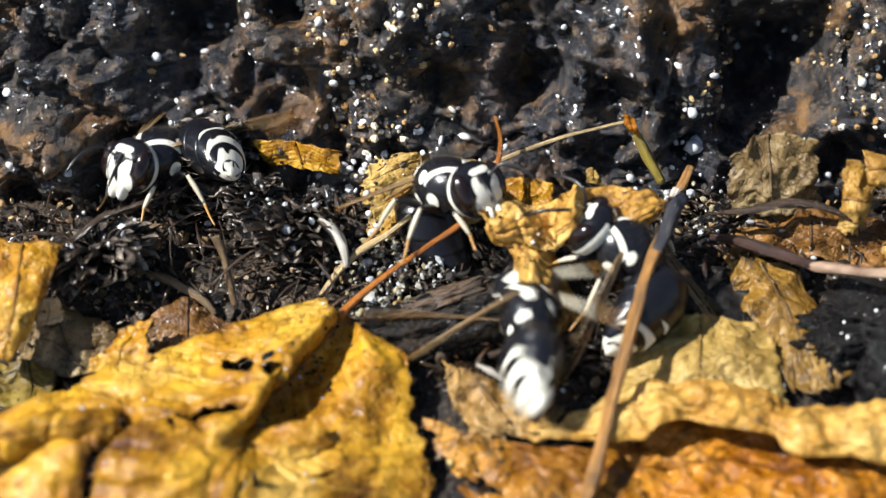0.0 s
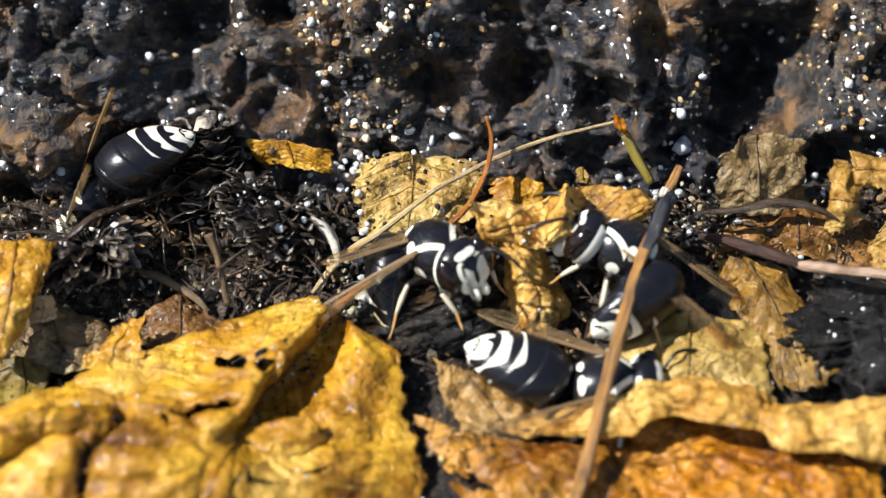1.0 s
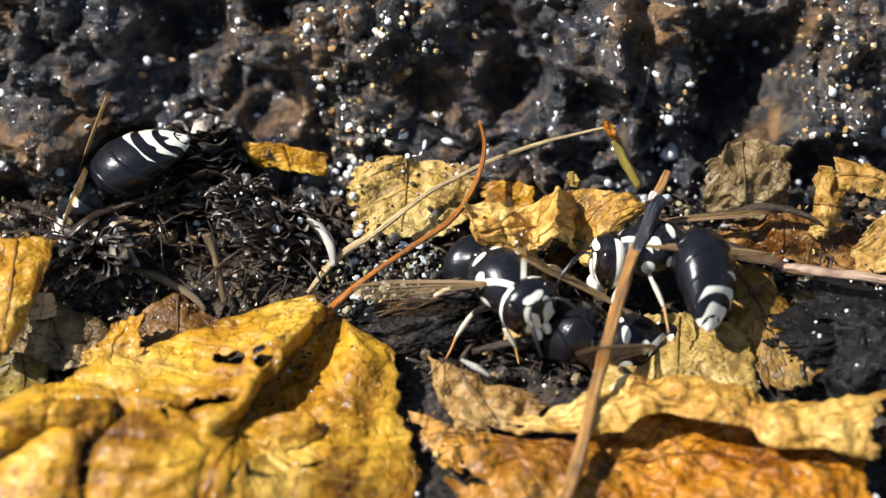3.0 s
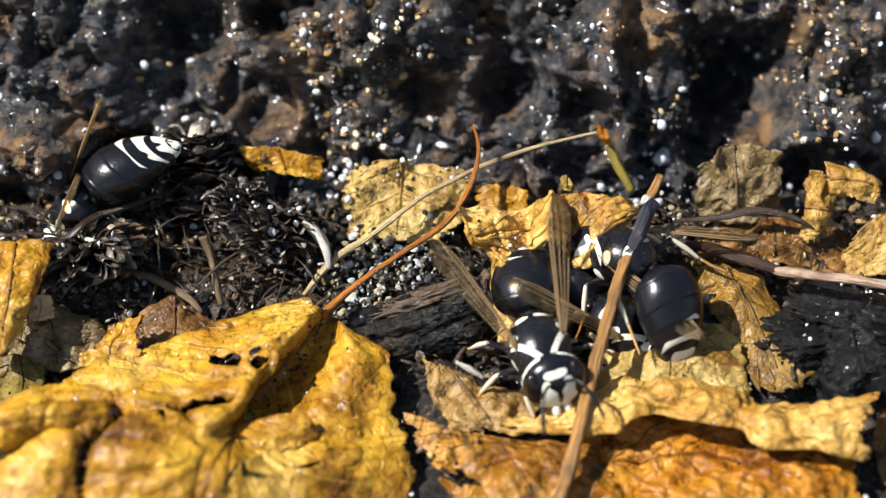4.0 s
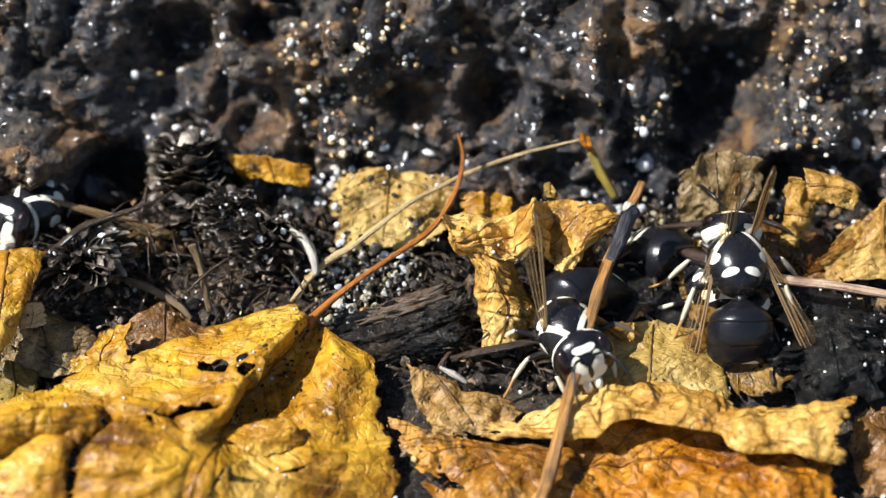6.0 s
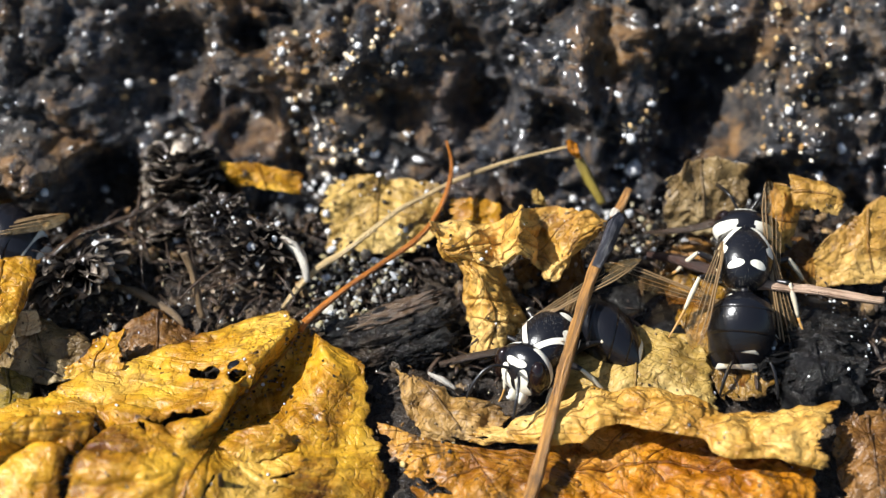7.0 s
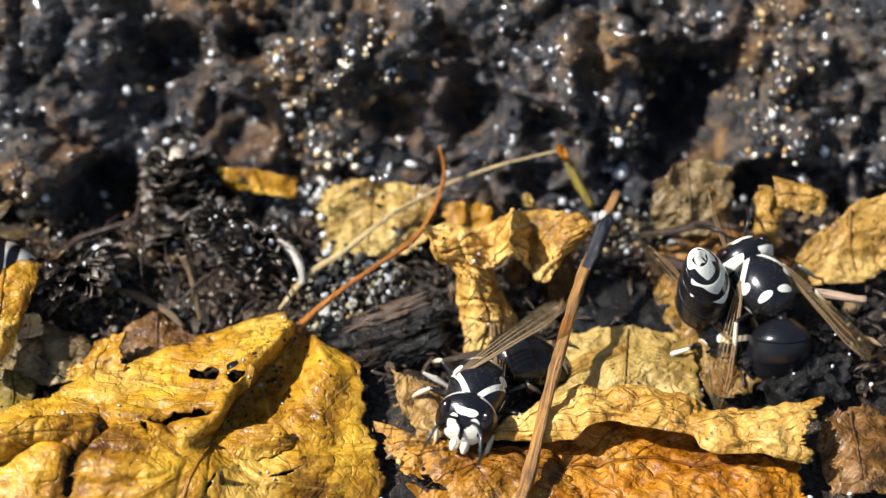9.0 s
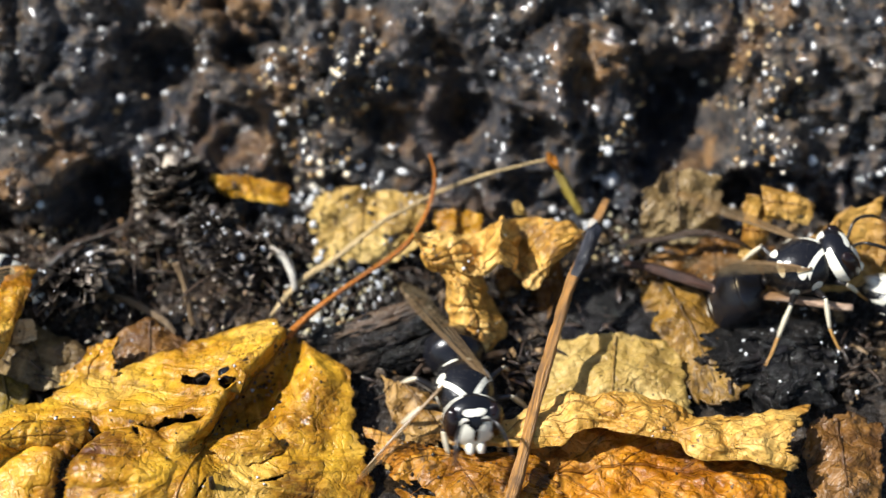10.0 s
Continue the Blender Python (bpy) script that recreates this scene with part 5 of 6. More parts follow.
fold = [Vector((-11.4, -2.3, 1.2)), Vector((-14.5, -5.8, -1.0)), Vector((-17.5, -11.3, -2.3))]
caught = []
for p, n in LEAF_POINTS:
    for e, f in zip(fold, fold[1:]):
        k = max(0.0, min(1.0, (p - e).dot(f - e) / (f - e).length_squared))
        if (p - e.lerp(f, k)).length < 1.9:
            caught.append((p, n))
scatter("soil_crumbs", caught, 170, 0.05, 0.24, M_CRUMB, "wet dark crumbs caught in the fold of a golden leaf", "soil crumbs", 66, lift=0.3, rough=0.5)
scatter("grit", patch_points((-6.2, 4.6, -0.2), 5.0, 6.0, 300, 81, 1.4), 150, 0.18, 0.5, M_GRIT, "coarse pale grains between leaf and wood", "grit", 82, rough=0.5)
scatter("grit", patch_points((-6.3, 3.6, -0.4), 5.5, 7.0, 500, 21, 1.0), 1000, 0.07, 0.34, M_GRIT, "pale speckled grit between leaf and wood", "grit", 22, rough=0.45)
scatter("grit", patch_points((22.2, 11.5, 1.4), 5.0, 3.0, 300, 23, 2.0), 110, 0.1, 0.45, M_GRIT, "pale grit by the log foot", "grit", 24, rough=0.45)
lit = [q for q in CONE_TIPS if q[0].z > 3.0 or q[1].z > 0.5]
# white drops on cones and grit, their glints painted in
scatter("water_drops", lit, 130, 0.06, 0.34, M_BEAD, "small water drops on the rotten cones, painted glint white", "water drops", 42, lift=0.4, rough=0.6, power=2.2)
scatter("water_drops", patch_points((-6.2, 4.3, -0.3), 5.0, 6.0, 300, 45, 1.0), 45, 0.08, 0.3, M_BEAD, "small white drops added as glints on the grit", "water drops", 46, lift=0.4, rough=0.7, power=2.2)
scatter("water_drops", patch_points((20.5, 18.9, 3.1), 2.4, 1.4, 60, 47, 3.0), 26, 0.2, 0.6, M_BEAD, "cluster of water drops by the log foot, painted glint white", "water drops", 48, lift=0.4, rough=0.6, sub=2, power=1.7)
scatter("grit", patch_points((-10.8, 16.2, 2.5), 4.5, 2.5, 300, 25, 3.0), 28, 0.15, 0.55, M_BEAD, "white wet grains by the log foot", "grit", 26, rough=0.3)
scatter("pale_flecks", patch_points((-28.8, 7.5, 0.5), 19.0, 8.0, 900, 71, 2.2), 640, 0.06, 0.36, M_FLECK, "pale and rusty flecks of litter on the wet black soil", "litter flecks", 72, lift=0.3, squash=0.5, rough=0.7, power=2.0)
scatter("pale_flecks", patch_points((25.2, 8.8, 0.8), 18.0, 4.0, 500, 73, 2.4), 220, 0.06, 0.32, M_FLECK, "pale flecks of litter by the log foot", "litter flecks", 74, lift=0.3, squash=0.5, rough=0.7, power=2.0)
scatter("pale_flecks", patch_points((-1.2, -7.4, -3.0), 12.0, 8.0, 500, 75, 0.8), 130, 0.06, 0.28, M_FLECK, "small pale flecks between the dead leaves", "litter flecks", 76, lift=0.3, squash=0.5, rough=0.7, power=2.0)
# ---- hornets: nose to +x, back to +z, middle of the thorax at the origin ----
def shell(radii, centre, marks, nu=44, nv=32, power=2.0, taper=0.0):
    """A rounded shell piece; marks(p) gives 1 where it is ivory."""
    bm = bmesh.new()
    lay = bm.verts.layers.float.new("mark")
    bmesh.ops.create_uvsphere(bm, u_segments=nu, v_segments=nv, radius=1.0)
    for v in bm.verts:
        c = v.co.copy()
        c = Vector((c.z, c.y, c.x))
        k = 1 - taper * c.x
        p = Vector((c.x * radii[0], c.y * radii[1] * k, c.z * radii[2] * k))
        v[lay] = marks(p)
        v.co = p + Vector(centre)
    bmesh.ops.recalc_face_normals(bm, faces=bm.faces[:])
    return bm


def soft(d, w):
    """1 inside a mark, falling to 0 over w outside."""
    return max(0.0, min(1.0, 0.5 - d / w))


def thorax_marks(p):
    ay = abs(p.y)
    best = 0.0
    if p.z > -0.3:
        line = abs(ay - (0.3 + (2.75 - p.x) * 0.8)) - 0.3
        if 0.0 < p.x < 3.1:
            best = max(best, soft(line, 0.25))
        best = max(best, soft(math.hypot((p.x + 2.1) / 0.34, (ay - 1.02) / 0.76) - 1, 0.4))
        best = max(best, soft(math.hypot((p.x + 0.4) / 0.45, (ay - 2.2) / 0.4) - 1, 0.5))
    best = max(best, soft(math.hypot((p.x - 0.8) / 0.6, (p.z + 0.5) / 0.7) - 1, 0.5) if ay > 1.6 else 0)
    best = max(best, soft(math.hypot((p.x + 1.4) / 0.5, (p.z + 0.7) / 0.6) - 1, 0.5) if ay > 1.4 else 0)
    return best


def head_marks(p):
    ay = abs(p.y)
    if p.x < 0.0:
        return soft(abs(p.x + 0.42) - 0.42, 0.2) if ay > 0.7 else 0.0
    best = soft(math.hypot(ay / 1.35, (p.z + 0.95) / 0.95) - 1, 0.25)
    best = max(best, soft(math.hypot((ay - 0.78) / 0.45, (p.z - 0.1) / 0.8) - 1, 0.3))
    best = max(best, soft(math.hypot((ay - 0.3) / 0.6, (p.z - 1.2) / 0.26) - 1, 0.4))
    # dark line down the middle and dark feeler sockets
    best = min(best, 1 - soft(math.hypot(ay / 0.2, (p.z + 0.5) / 0.75) - 1, 0.5))
    return min(best, 1 - soft(math.hypot((ay - 0.36) / 0.26, (p.z - 0.5) / 0.3) - 1, 0.5))


SEGS = [(0.0, 0.5), (0.5, 1.75), (1.2, 2.65), (1.9, 2.9), (3.0, 3.1), (4.1, 3.1), (5.9, 2.75), (7.4, 2.15), (8.6, 1.25), (9.4, 0.12)]


def segment(i, pale=0.0):
    """One ring of the abdomen, a little proud over the next."""
    bm = bmesh.new()
    lay = bm.verts.layers.float.new("mark")
    s0, s1 = ((0.0, 1.7), (1.7, 4.1), (4.1, 5.9), (5.9, 7.4), (7.4, 8.6), (8.6, 9.4))[i]
    knots = [k[0] for k in SEGS]
    nr, na = 12, 44
    rings = []
    for r in range(nr + 1):
        t = r / nr
        s = s0 + (s1 - s0) * t + (0.22 * t if i < 5 else 0)
        rad = float(np.interp(s, knots, [k[1] for k in SEGS]))
        # round off the profile
        rad = (rad + float(np.interp(s - 0.35, knots, [k[1] for k in SEGS])) + float(np.interp(s + 0.35, knots, [k[1] for k in SEGS]))) / 3
        rad *= 1 + 0.03 * t - (0.03 if t > 0.95 and i < 5 else 0)
        ring = []
        for a in range(na):
            th = 2 * math.pi * a / na
            y, z = math.sin(th), math.cos(th)
            v = bm.verts.new((-s + 0.0012 * s**3, y * rad, z * rad * 0.9 - 0.046 * s * s))
            m = 0.0
            if i >= 2:
                cut = (0.9, 0.62, 0.48, 0.12)[i - 2] + 0.26 * abs(math.sin(2.0 * th + 0.4 * i)) - 0.12 * math.cos(2 * th) - pale
                cut = max(cut, 0.34 + 0.1 * math.sin(5 * th + i))
                if z < -0.35 and i < 4:
                    cut += 0.5
                m = max(0.0, min(1.0, 0.5 + (t - cut) * 4))
                if pale > 0:
                    m *= 1 - 0.9 * max(0.0, math.cos(3 * th + 1.3 * i)) ** 3 * (1 - abs(2 * t - 1.1))
            v[lay] = m
            ring.append(v)
        rings.append(ring)
    for a, b in zip(rings, rings[1:]):
        for k in range(na):
            bm.faces.new((a[k], a[(k + 1) % na], b[(k + 1) % na], b[k]))
    bm.faces.new(rings[0])
    bm.faces.new(rings[-1][::-1])
    bmesh.ops.recalc_face_normals(bm, faces=bm.faces[:])
    return bm


def wing_mesh(length, width, side):
    """A wing folded lengthwise into pleats; it runs to -x from its base."""
    bm = bmesh.new()
    n1, n2 = 26, 10
    g = []
    for i in range(n1 + 1):
        u = i / n1
        w = width * (0.16 + 0.95 * u**0.7) * (1 - max(0, (u - 0.78) / 0.22) ** 2.2 * 0.92)
        line = []
        for j in range(n2 + 1):
            s = j / n2 - 0.35
            pleat = 0.16 * math.sin(j * 1.9) * (0.3 + u)
            line.append(bm.verts.new((-u * length, side * s * w, pleat + 0.5 * u * (1 - u) - 0.25 * s * s * w)))
        g.append(line)
    for i in range(n1):
        for j in range(n2):
            bm.faces.new((g[i][j], g[i][j + 1], g[i + 1][j + 1], g[i + 1][j]))
    bmesh.ops.solidify(bm, geom=bm.faces[:], thickness=0.04)
    return bm


def wing_vein(length, width, side, q):
    s, end = ((-0.35, 0.97), (-0.2, 0.9), (0.08, 0.86), (0.3, 0.72), (0.55, 0.55))[q]
    pts = []
    for i in range(6):
        u = i / 5 * end
        w = width * (0.16 + 0.95 * u**0.7) * (1 - max(0, (u - 0.78) / 0.22) ** 2.2 * 0.92)
        pts.append((-u * length, side * s * w, 0.5 * u * (1 - u) - 0.25 * s * s * w + 0.12))
    return tube(bmesh.new(), pts, [0.12, 0.09, 0.05] if s < 0 else [0.06, 0.05, 0.03], sides=6, n=14)


def limb(a, b, radii, bow, n=10, sides=9):
    a, b = Vector(a), Vector(b)
    return tube(bmesh.new(), [a, (a + b) / 2 + Vector((0, 0, bow)), b], radii, sides=sides, n=n, wobble=0.08)


LEGS = {
    "front": ((2.1, 1.2, -1.9), (3.6, 2.7, -1.4), (4.7, 2.4, -3.3), (5.6, 2.8, -4.6)),
    "middle": ((0.5, 1.5, -2.1), (1.0, 4.3, -0.6), (0.6, 6.0, -3.0), (0.9, 7.6, -4.7)),
    "rear": ((-1.1, 1.4, -2.1), (-2.4, 4.2, -0.2), (-4.3, 5.3, -2.8), (-6.2, 6.6, -4.7)),
}


def build_hornet(pale=0.0):
    ob = new("hornet")
    ob.empty_display_size = 0.004
    tagged(ob, "black hornet with ivory-white face and tail bands", "hornet", "fighting hornets")
    part("thorax", shell((3.5, 2.8, 2.6), (0, 0, 0), thorax_marks, 110, 80, taper=-0.02), M_SHELL, ob)
    fur = bmesh.new()
    r = random.Random(7)
    for _ in range(800):
        n = Vector((r.gauss(0, 1), r.gauss(0, 1), r.gauss(0, 1) + 0.2)).normalized()
        root = Vector((n.x * 3.45, n.y * 2.75, n.z * 2.55))
        lean = (n + Vector((r.uniform(-0.6, 0.2), r.uniform(-0.3, 0.3), r.uniform(-0.3, 0.3)))).normalized()
        tip = root + lean * r.uniform(0.25, 0.6)
        side = lean.cross(Vector((0.3, 0.5, 0.8))).normalized() * 0.014
        q = [fur.verts.new(root + side), fur.verts.new(root - side), fur.verts.new(root + lean.cross(side)), fur.verts.new(tip)]
        for f in ((0, 1, 3), (1, 2, 3), (2, 0, 3)):
            fur.faces.new([q[i] for i in f])
    tagged(part("fur", fur, M_HAIR, ob, "sparse pale hair"), kind="stuff")
    head = part("head", shell((1.5, 2.35, 2.0), (0.7, 0, 0), head_marks, 90, 64), M_SHELL, ob, "ivory and black face")
    head.location = Vector((2.95, 0, -0.3)) * MM
    head.rotation_euler = (0, radians(-18), 0)
    head.scale = (1.25, 1.22, 1.28)
    for s in (1, -1):
        part("eye", shell((0.72, 0.72, 1.4), (1.25, s * 1.58, 0.1), lambda p: 0.0, 24, 18), M_EYE, head, "glossy dark brown eye")
        ant = tube(bmesh.new(), [(2.0, s * 0.45, 0.55), (2.9, s * 1.1, 1.0), (3.6, s * 1.6, 0.7), (4.4, s * 2.0, -0.2), (4.9, s * 2.2, -1.2)], [0.13, 0.11, 0.14, 0.14, 0.09], sides=8, n=24)
        part("antenna", ant, M_ANT, head, "black elbowed antenna")
        man = shell((0.55, 0.34, 0.62), (1.5, s * 0.42, -1.85), lambda p: 1.0, 16, 12)
        part("mandible", man, M_SHELL, head, "ivory mandible")
    part("waist", tube(bmesh.new(), [(-2.6, 0, -0.4), (-3.5, 0, -0.55), (-4.3, 0, -0.6)], [1.2, 0.45, 0.5], sides=14, n=10, wobble=0), M_LEG, ob)
    abd = part("abdomen", segment(0, pale), M_SHELL, ob, "glossy black abdomen with ivory tail bands")
    abd.location = Vector((-3.7, 0, -0.5)) * MM
    for i in range(1, 6):
        part("segment", segment(i, pale), M_SHELL, abd)
    for s in (1, -1):
        w = part("wing", wing_mesh(12.5, 2.1, s), M_WING, ob, "pleated amber wing")
        for q in range(5):
            part("vein", wing_vein(12.5, 2.1, s, q), M_VEIN, w)
        w.location = Vector((0.6, s * 2.1, 1.5)) * MM
        w.rotation_euler = (0, radians(8), radians(s * -18))
        for hip, knee, ankle, foot in LEGS.values():
            hip, knee, ankle, foot = [(q[0], q[1] * s, q[2]) for q in (hip, knee, ankle, foot)]
            leg = part("leg", limb(hip, knee, [0.3, 0.36, 0.22], 0.25), M_LEG, ob)
            part("shin", limb(knee, ankle, [0.18, 0.25, 0.16], 0.1), M_LEGPALE, leg, "ivory shin")
            part("foot", limb(ankle, foot, [0.15, 0.11, 0.07], -0.15), M_LEGAMBER, leg, "amber foot")
    return ob


hornet_a = build_hornet(0.0)
hornet_b = build_hornet()
hornet_d = build_hornet(0.15)
tagged(hornet_a, "black hornet with white face and a mostly black abdomen")
tagged(hornet_d, "black hornet with broad ivory tail bands pinned below another")
hornet_c = copy_thing(hornet_d, pose(0.04, 0, 0.03))
tagged(hornet_c, "lone black-and-ivory hornet crawling over the dark cones", group="lone hornet")

# hornets: seconds, place and turn of the body
ROWS_A = [
    (0, -0.00210, 0.00897, 0.00731, -10.1, -21.2, -41.0),
    (0.5, -0.00019, 0.00517, 0.00593, -10.3, -37.3, -28.7),
    (1, -0.00226, 0.00299, 0.00462, 6.8, -8.4, -49.2),
    (1.5, 0.00233, 0.00116, 0.00380, -6.9, -4.0, -47.0),
    (2, 0.00336, -0.00004, 0.00352, 7.6, -0.2, -43.9),
    (2.5, 0.00189, 0.00044, 0.00363, 7.4, -4.6, -43.5),
    (3.8, 0.00954, -0.00343, 0.00273, 8.6, 26.6, -77.1),
    (4, 0.00805, -0.00677, 0.00196, 9.2, 7.7, -72.7),
    (4.5, 0.00784, -0.00689, 0.00193, 8.9, 7.3, -75.3),
    (5, 0.00611, -0.00621, 0.00229, -0.9, 5.1, -92.3),
    (5.5, 0.01232, -0.00406, 0.00259, 9.2, -3.2, -50.2),
    (6.25, 0.01205, -0.00398, 0.00201, 9.6, 3.8, -88.4),
    (7, 0.01179, -0.00389, 0.00143, 5.4, 9.6, -127.1),
    (7.5, 0.01154, -0.00463, 0.00125, 5.9, 2.6, -129.2),
    (8, 0.00988, -0.00585, 0.00097, 8.0, 5.0, -136.2),
    (8.5, 0.00840, -0.00665, 0.00079, 12.6, 8.4, -142.9),
    (9, 0.00578, -0.00909, 0.00022, -7.5, 1.5, -106.3),
    (9.25, 0.00756, -0.00952, 0.00022, 3.9, 6.4, -77.3),
    (9.5, 0.00934, -0.00995, 0.00022, 16.4, 5.0, -48.0),
    (10, 0.00559, -0.00877, 0.00070, -1.7, 2.4, -79.1),
]
ROWS_B = [
    (0, 0.01396, 0.00261, 0.00493, -1.3, -24.5, 159.4),
    (0.5, 0.01400, 0.00304, 0.00504, 1.7, -23.5, 160.2),
    (1, 0.01467, 0.00247, 0.00490, 4.9, -15.8, 167.8),
    (1.5, 0.01599, 0.00499, 0.00549, 16.5, 6.5, -172.8),
    (2, 0.02038, 0.00393, 0.00524, 16.5, 2.2, -177.0),
    (2.5, 0.01734, 0.00272, 0.00496, 15.8, 12.5, -168.5),
    (3.8, 0.01827, 0.00298, 0.00502, 15.8, 7.7, -173.3),
    (4, 0.01583, 0.00240, 0.00479, -6.0, 16.2, 136.0),
    (4.5, 0.01822, 0.00316, 0.00466, -12.1, -9.8, 171.7),
    (4.75, 0.02081, 0.00032, 0.00415, -10.7, -19.1, 138.4),
    (5, 0.02339, -0.00252, 0.00364, -3.8, -26.1, 102.9),
    (5.5, 0.02455, 0.00208, 0.00521, 0.5, -11.0, 90.3),
    (6.8, 0.03357, 0.00149, 0.00457, -0.9, -19.0, 96.5),
    (7, 0.03034, 0.00335, 0.00501, 2.5, -7.7, 86.1),
    (7.5, 0.03108, -0.00271, 0.00360, 3.5, -12.5, 85.5),
    (8, 0.03650, -0.00090, 0.00372, 3.4, -9.1, 106.8),
    (8.25, 0.03557, -0.00066, 0.00393, 8.6, -10.4, 137.8),
    (8.5, 0.03465, -0.00043, 0.00413, 12.3, -14.2, 168.9),
    (8.75, 0.03397, -0.00008, 0.00421, 2.0, -10.0, 140.8),
    (9, 0.03329, 0.00028, 0.00430, -9.1, -11.0, 112.6),
    (9.5, 0.03505, 0.00038, 0.00432, -0.8, -13.3, 94.1),
    (9.75, 0.03653, 0.00124, 0.00527, 1.3, -13.5, 52.9),
    (10, 0.03801, 0.00210, 0.00622, 3.1, -12.2, 11.9),
]
ROWS_D = [
    (0, 0.00516, -0.00143, 0.00100, -58.3, 2.0, 101.0),
    (0.1, 0.00750, -0.00410, -0.00002, -22.4, -10.2, 44.4),
    (0.2, 0.00983, -0.00677, -0.00104, 7.7, 12.9, -8.8),
    (0.5, 0.01105, -0.00742, -0.00149, 8.1, 4.2, -1.2),
    (1, 0.01248, -0.00779, -0.00188, 8.3, -1.0, 3.0),
    (1.5, 0.01712, -0.00599, -0.00146, 8.4, 3.5, -1.5),
    (2, 0.01838, -0.00705, -0.00171, 17.4, -9.3, 9.2),
    (2.5, 0.01618, -0.00471, -0.00116, 0.5, 22.0, 35.8),
    (3.25, 0.01592, -0.00315, -0.00080, 2.8, 25.7, 4.0),
    (4, 0.01566, -0.00158, -0.00044, 2.6, 30.0, -28.8),
    (4.5, 0.01647, -0.00171, -0.00047, 2.7, 29.9, -28.9),
    (5, 0.02611, 0.00098, 0.00046, 8.8, 16.3, -13.9),
    (5.5, 0.02544, 0.00358, 0.00106, 8.9, 15.2, -12.6),
    (6.25, 0.02828, 0.00252, 0.00056, 3.9, 18.4, -53.8),
    (7, 0.03112, 0.00145, 0.00007, -2.0, 17.7, -95.4),
    (7.5, 0.03111, 0.00226, 0.00065, -2.9, 8.0, -96.7),
    (7.75, 0.03118, 0.00163, 0.00061, -0.1, 16.3, -58.2),
    (8, 0.03126, 0.00100, 0.00056, 7.8, 21.0, -17.8),
    (8.5, 0.02913, -0.00040, -0.00016, 7.8, 21.9, -18.9),
    (9, 0.03003, -0.00088, -0.00027, 8.0, 24.4, -22.4),
    (9.5, 0.03105, 0.00064, 0.00008, 8.4, 26.8, -25.3),
    (10, 0.05563, -0.00240, -0.00083, 8.3, 13.9, -11.3),
]
ROWS_C = [
    (0, -0.02865, 0.01413, 0.00698, 8.5, -17.4, -127.1),
    (0.25, -0.03069, 0.01331, 0.00655, 14.4, 15.3, -121.3),
    (0.5, -0.03273, 0.01250, 0.00613, 27.1, 46.8, -108.6),
    (0.75, -0.03377, 0.01204, 0.00447, 9.9, 58.2, -150.2),
    (1, -0.03481, 0.01157, 0.00282, -19.6, 58.2, 156.8),
    (2.5, -0.03488, 0.01144, 0.00278, -21.5, 58.6, 155.3),
    (4.5, -0.03580, 0.01087, 0.00265, -21.8, 58.8, 155.7),
    (4.75, -0.03601, 0.01108, 0.00300, 12.5, 24.7, -149.6),
    (5, -0.03621, 0.01128, 0.00335, 9.4, -17.0, -119.4),
    (5.5, -0.03553, 0.01228, 0.00478, 1.0, -18.3, -111.6),
    (6.25, -0.04060, 0.01000, 0.00475, 6.6, 2.0, -134.3),
    (7, -0.04567, 0.00773, 0.00472, 3.8, 22.9, -156.9),
    (7.5, -0.04621, 0.00766, 0.00501, 4.1, 22.0, -156.1),
    (8, -0.04750, 0.00561, 0.00503, 3.9, 18.4, -161.4),
    (9, -0.04811, 0.00297, 0.00442, 3.8, 18.9, -162.0),
    (10, -0.04799, 0.00164, 0.00411, 3.8, 18.9, -161.7),
]
# abdomens and wings: seconds and turn on the body (degrees)
BEND_A = [(0, -16, -88, 16), (0.25, -67, -57, 78), (0.5, -61, -25, 86), (1, -64, -22, 90), (1.5, -46, -32, 65), (2, -13, -56, 17), (2.5, 0, -59, -0), (3.8, 2, -9, -3), (4, 5, 24, -17), (4.5, 3, 38, -19), (5, 1, 51, -59), (5.5, 21, 22, -60), (7, 42, -18, -65), (7.5, 37, 10, -78), (8, 32, 12, -71), (8.5, 25, 4, -52), (9, 24, 11, -55), (9.5, 12, -28, -18), (10, 3, -15, -6)]
WING_A_LEFT = [(0, -4, -9, 53), (0.5, 6, 14, 44), (1, -0, -0, 60), (1.5, 7, 26, 28), (1.75, 0, 6, 2), (2, 3, -15, -22), (2.5, 3, -14, -23), (3.8, -3, 22, -15), (4, -7, 40, -18), (4.5, -3, 41, -9), (5, 7, 43, 17), (5.25, 110, 40, 151), (5.5, 103, -31, -155), (6.25, 32, -66, -48), (7, -4, -17, 27), (7.5, -1, -5, 16), (8, -0, -2, 24), (8.5, 1, 8, 18), (9, -1, -4, 16), (9.25, 3, 35, 8), (9.5, -6, 73, -8), (10, 13, 32, 43)]
WING_A_RIGHT = [(0, 2, -23, -10), (0.5, -1, -3, 47), (1, -9, -13, 70), (1.5, -5, -9, 53), (2, -0, -0, 51), (2.5, -3, -6, 57), (3.8, 5, 20, 26), (4, 8, 35, 25), (4.5, 8, 36, 25), (5, 1, 44, 3), (5.5, -22, 86, -24), (6.25, -11, 48, -24), (7, -3, 10, -31), (7.5, -3, 8, -36), (8, -2, 6, -30), (8.5, 1, -5, -27), (9, -13, 29, -48), (9.25, 6, 45, 14), (9.5, 34, 38, 83), (9.75, -3, -4, 85), (10, -52, -34, 116)]
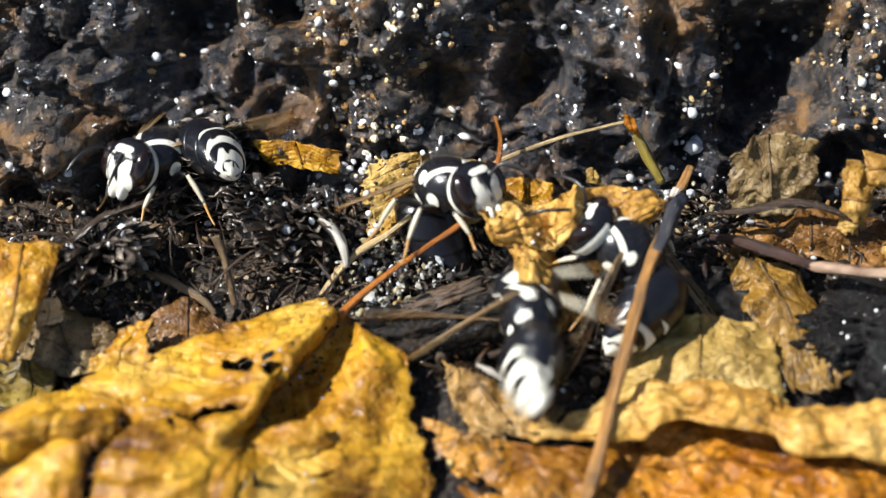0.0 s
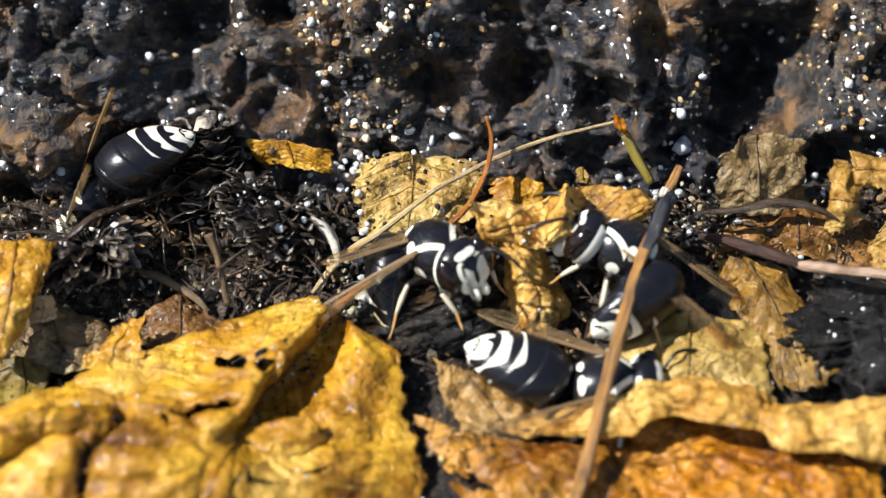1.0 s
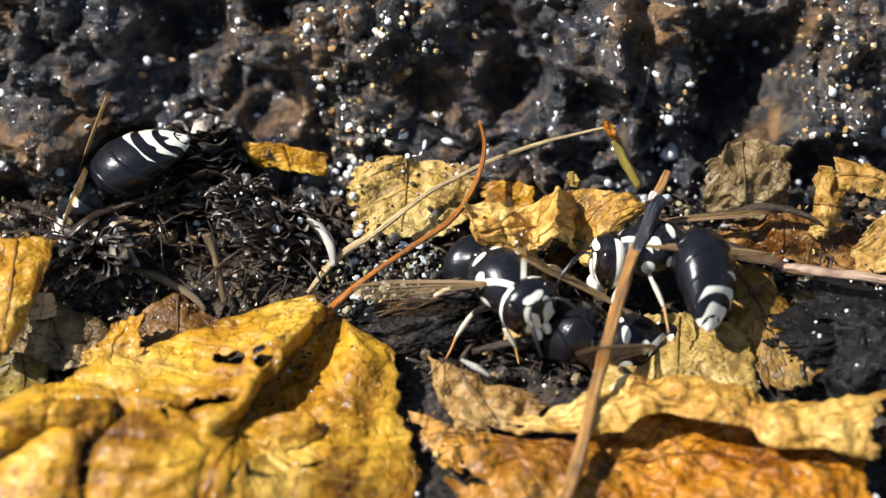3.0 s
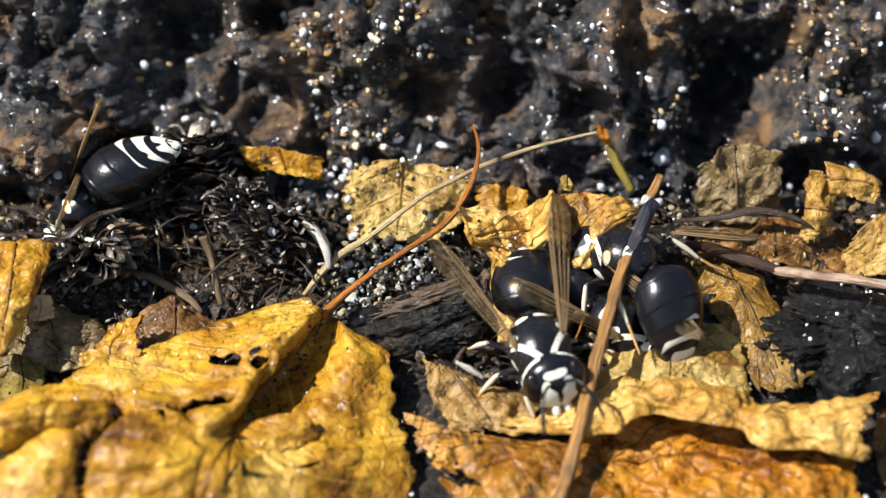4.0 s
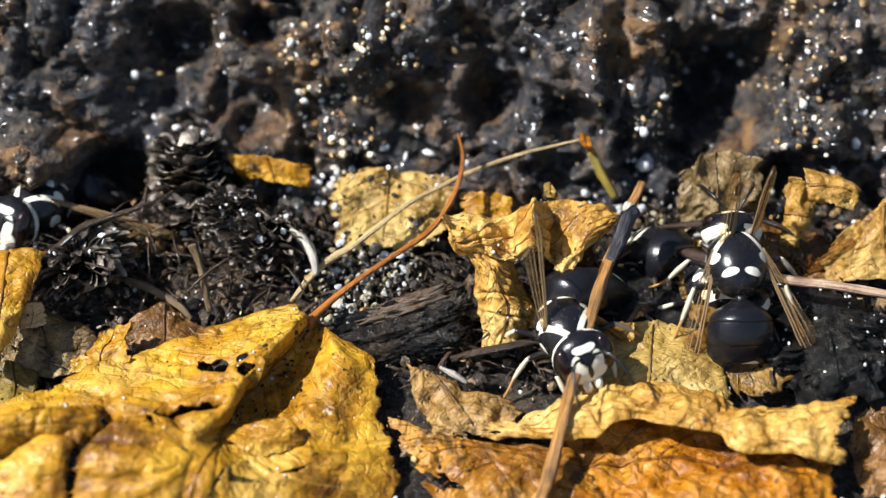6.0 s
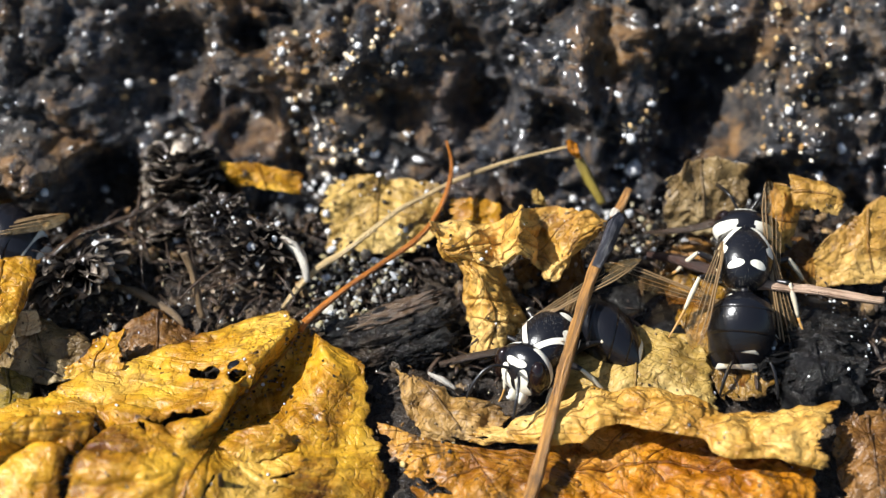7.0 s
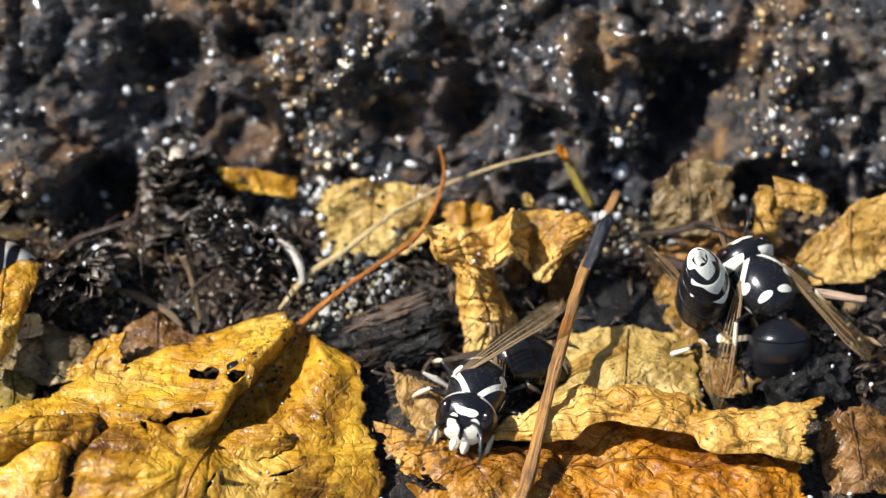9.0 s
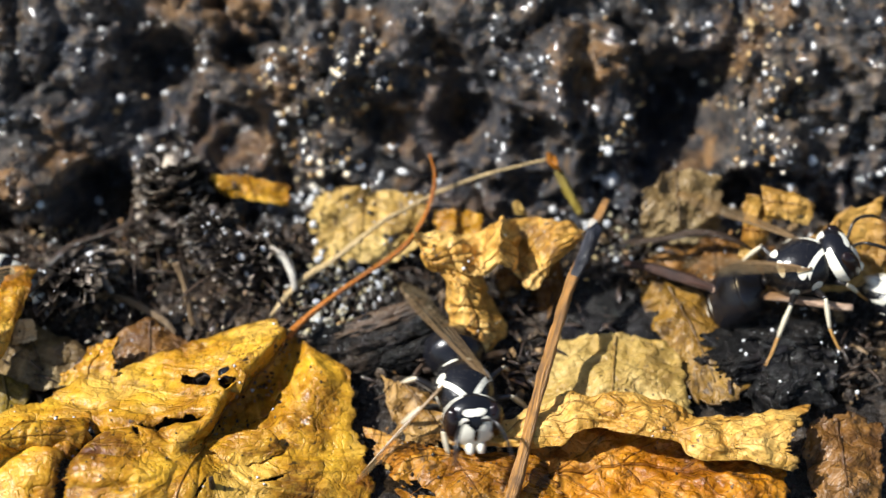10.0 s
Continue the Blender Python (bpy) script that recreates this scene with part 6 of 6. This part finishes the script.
BEND_B = [(0, 42, 2, -78), (0.5, 51, -10, -83), (1, 64, -16, -94), (1.5, 57, -22, -82), (2, 59, -23, -84), (2.5, 42, -7, -72), (3.8, 58, -47, -72), (4, 19, -35, -27), (4.5, 20, 19, -54), (4.75, 17, -21, -27), (5, -15, -53, 19), (5.5, -20, -52, 25), (6.15, 6, -30, -9), (6.8, 14, -2, -27), (7, 1, -27, -1), (7.5, 21, -64, -25), (7.75, 38, -33, -54), (8, 37, -1, -69), (8.5, 39, -43, -52), (9, 21, -47, -27), (9.5, 42, -38, -57), (10, 13, -26, -20)]
WING_B_LEFT = [(0, 37, -42, -82), (0.5, 41, -46, -83), (0.75, 14, -36, -42), (1, 2, -17, -14), (1.5, 0, -4, -2), (2, 0, 3, 1), (2.5, 1, -16, -8), (3.8, 2, -21, -10), (4, 0, -30, -1), (4.5, 4, -10, -46), (5, -2, 19, -15), (5.5, 2, -38, -5), (6.8, 10, -25, -42), (7, 1, -5, -13), (7.5, 10, -28, -39), (8, -4, -36, 12), (8.25, 10, -36, -30), (8.5, 20, -29, -69), (9, 12, -33, -39), (9.5, 13, -27, -50), (10, -7, 26, -29)]
WING_B_RIGHT = [(0, 2, -14, -15), (0.5, 1, -10, -10), (1, 1, -12, -9), (1.5, 0, -7, -3), (2, 0, 10, 4), (2.5, 0, -8, -4), (3.8, 0, -9, -4), (4, -7, -19, 42), (4.5, 2, -12, -16), (5, -4, -19, 24), (5.5, -11, -32, 38), (6.8, -3, -29, 12), (7, -7, -40, 20), (7.5, 1, 9, 16), (8, -8, -28, 31), (8.5, 3, -22, -14), (9, -7, -29, 25), (9.5, -7, -33, 22), (10, -2, 14, -14)]
BEND_D = [(0, 0, 41, -2), (0.2, -0, 26, 0), (0.5, 2, 46, -24), (1, 2, 45, -22), (1.5, 2, 38, -14), (2, 2, 48, -41), (2.25, 22, 14, -53), (2.5, 48, -14, -75), (4, 36, -27, -53), (4.5, 37, -27, -54), (4.75, 9, -11, -17), (5, -4, 16, 11), (5.5, 14, -13, -24), (7, 0, 12, -0), (7.5, 3, 34, -14), (8, -10, 6, 22), (8.25, -1, 46, 14), (8.5, 6, 86, 8), (9, 151, 86, 156), (9.25, 7, 32, -29), (9.5, 43, -19, -66), (9.75, 17, 7, -38), (10, 2, 41, -18)]
WING_D_LEFT = [(0, -83, 61, -113), (0.1, -19, 44, -45), (0.2, -1, 7, -22), (0.5, -1, 7, -22), (1, -1, 7, -22), (1.5, -1, 7, -22), (2, -1, 7, -22), (2.5, -1, 7, -22), (4, -1, 7, -22), (4.5, -1, 7, -22), (4.75, -39, 35, -96), (5, -77, 7, -171), (5.25, -95, 33, -149), (5.5, -105, 64, -129), (6.25, -18, 64, -28), (7, 2, 31, 8), (7.5, -11, 28, -43), (8, -1, 7, -22), (8.5, -9, 26, -40), (9, -7, 23, -35), (9.5, -10, 25, -42), (10, -1, 7, -22)]
WING_D_RIGHT = [(0, -29, 36, -77), (0.1, -6, 27, -22), (0.2, 1, 7, 22), (0.5, 1, 7, 22), (1, 1, 7, 22), (1.5, 1, 7, 22), (2, 1, 7, 22), (2.5, 1, 7, 22), (4, 1, 7, 22), (4.5, 1, 7, 22), (4.75, -35, -30, 101), (5, -77, 2, -178), (5.25, -72, 21, -152), (5.5, -58, 35, -121), (6.25, -2, 53, -4), (7, 9, 11, 79), (7.5, 16, 24, 66), (8, 1, 7, 22), (8.5, -3, -17, 23), (9, -1, 9, -13), (9.5, -0, -5, 7), (10, 1, 7, 22)]
BEND_C = [(0, 34, 27, -97), (0.25, 40, 2, -76), (0.5, 37, -23, -57), (0.75, 7, -26, -10), (1, -16, -8, 30), (2.5, -16, -8, 29), (4.5, -15, -8, 28), (5, -2, 21, 6), (5.5, -2, 4, 3), (6.25, 12, -16, -21), (7, 36, -28, -53), (7.5, 36, -28, -52), (8, 52, -37, -69), (9, 12, -5, -23), (10, 10, -1, -20)]
WING_C_LEFT = [(0, -1, 7, -22), (0.5, 0, -1, -1), (1, -1, 7, -12), (2.5, -1, 7, -12), (4.5, -1, 7, -12), (5, -1, 7, -12), (5.25, 2, -5, -44), (5.5, 11, -13, -77), (6.25, 7, -16, -46), (7, 2, -15, -14), (7.5, 2, -15, -14), (8, 1, -12, -11), (9, 1, 9, 8), (10, 1, -9, -8)]
WING_C_RIGHT = [(0, 1, 7, 22), (0.25, 9, -32, -30), (0.5, 57, -41, -111), (0.75, 10, -31, -36), (1, 1, 7, 12), (2.5, 1, 7, 12), (4.5, 1, 7, 12), (5, 1, 7, 12), (5.5, 0, -14, -3), (7, 14, -36, -41), (7.5, 11, -33, -35), (7.75, 1, -14, -4), (8, 1, 7, 22), (9, 1, -12, -11), (10, 19, -41, -48)]


def key_hornet(ob, rows, bend, left, right):
    walk(ob, [(t, pose(*p)) for t, *p in rows])
    for p in ob.children:
        kind = p.name.split(".")[0]
        if kind == "abdomen":
            walk(p, [(t, pose(-0.0037, 0, -0.0005, *turn)) for t, *turn in bend])
        elif kind == "wing":
            s = 1 if p.location.y > 0 else -1
            walk(p, [(t, pose(0.0006, s * 0.0021, 0.0015, *turn)) for t, *turn in (left if s > 0 else right)])


def motions():
    key_hornet(hornet_a, ROWS_A, BEND_A, WING_A_LEFT, WING_A_RIGHT)
    key_hornet(hornet_b, ROWS_B, BEND_B, WING_B_LEFT, WING_B_RIGHT)
    key_hornet(hornet_d, ROWS_D, BEND_D, WING_D_LEFT, WING_D_RIGHT)
    key_hornet(hornet_c, ROWS_C, BEND_C, WING_C_LEFT, WING_C_RIGHT)


motions()
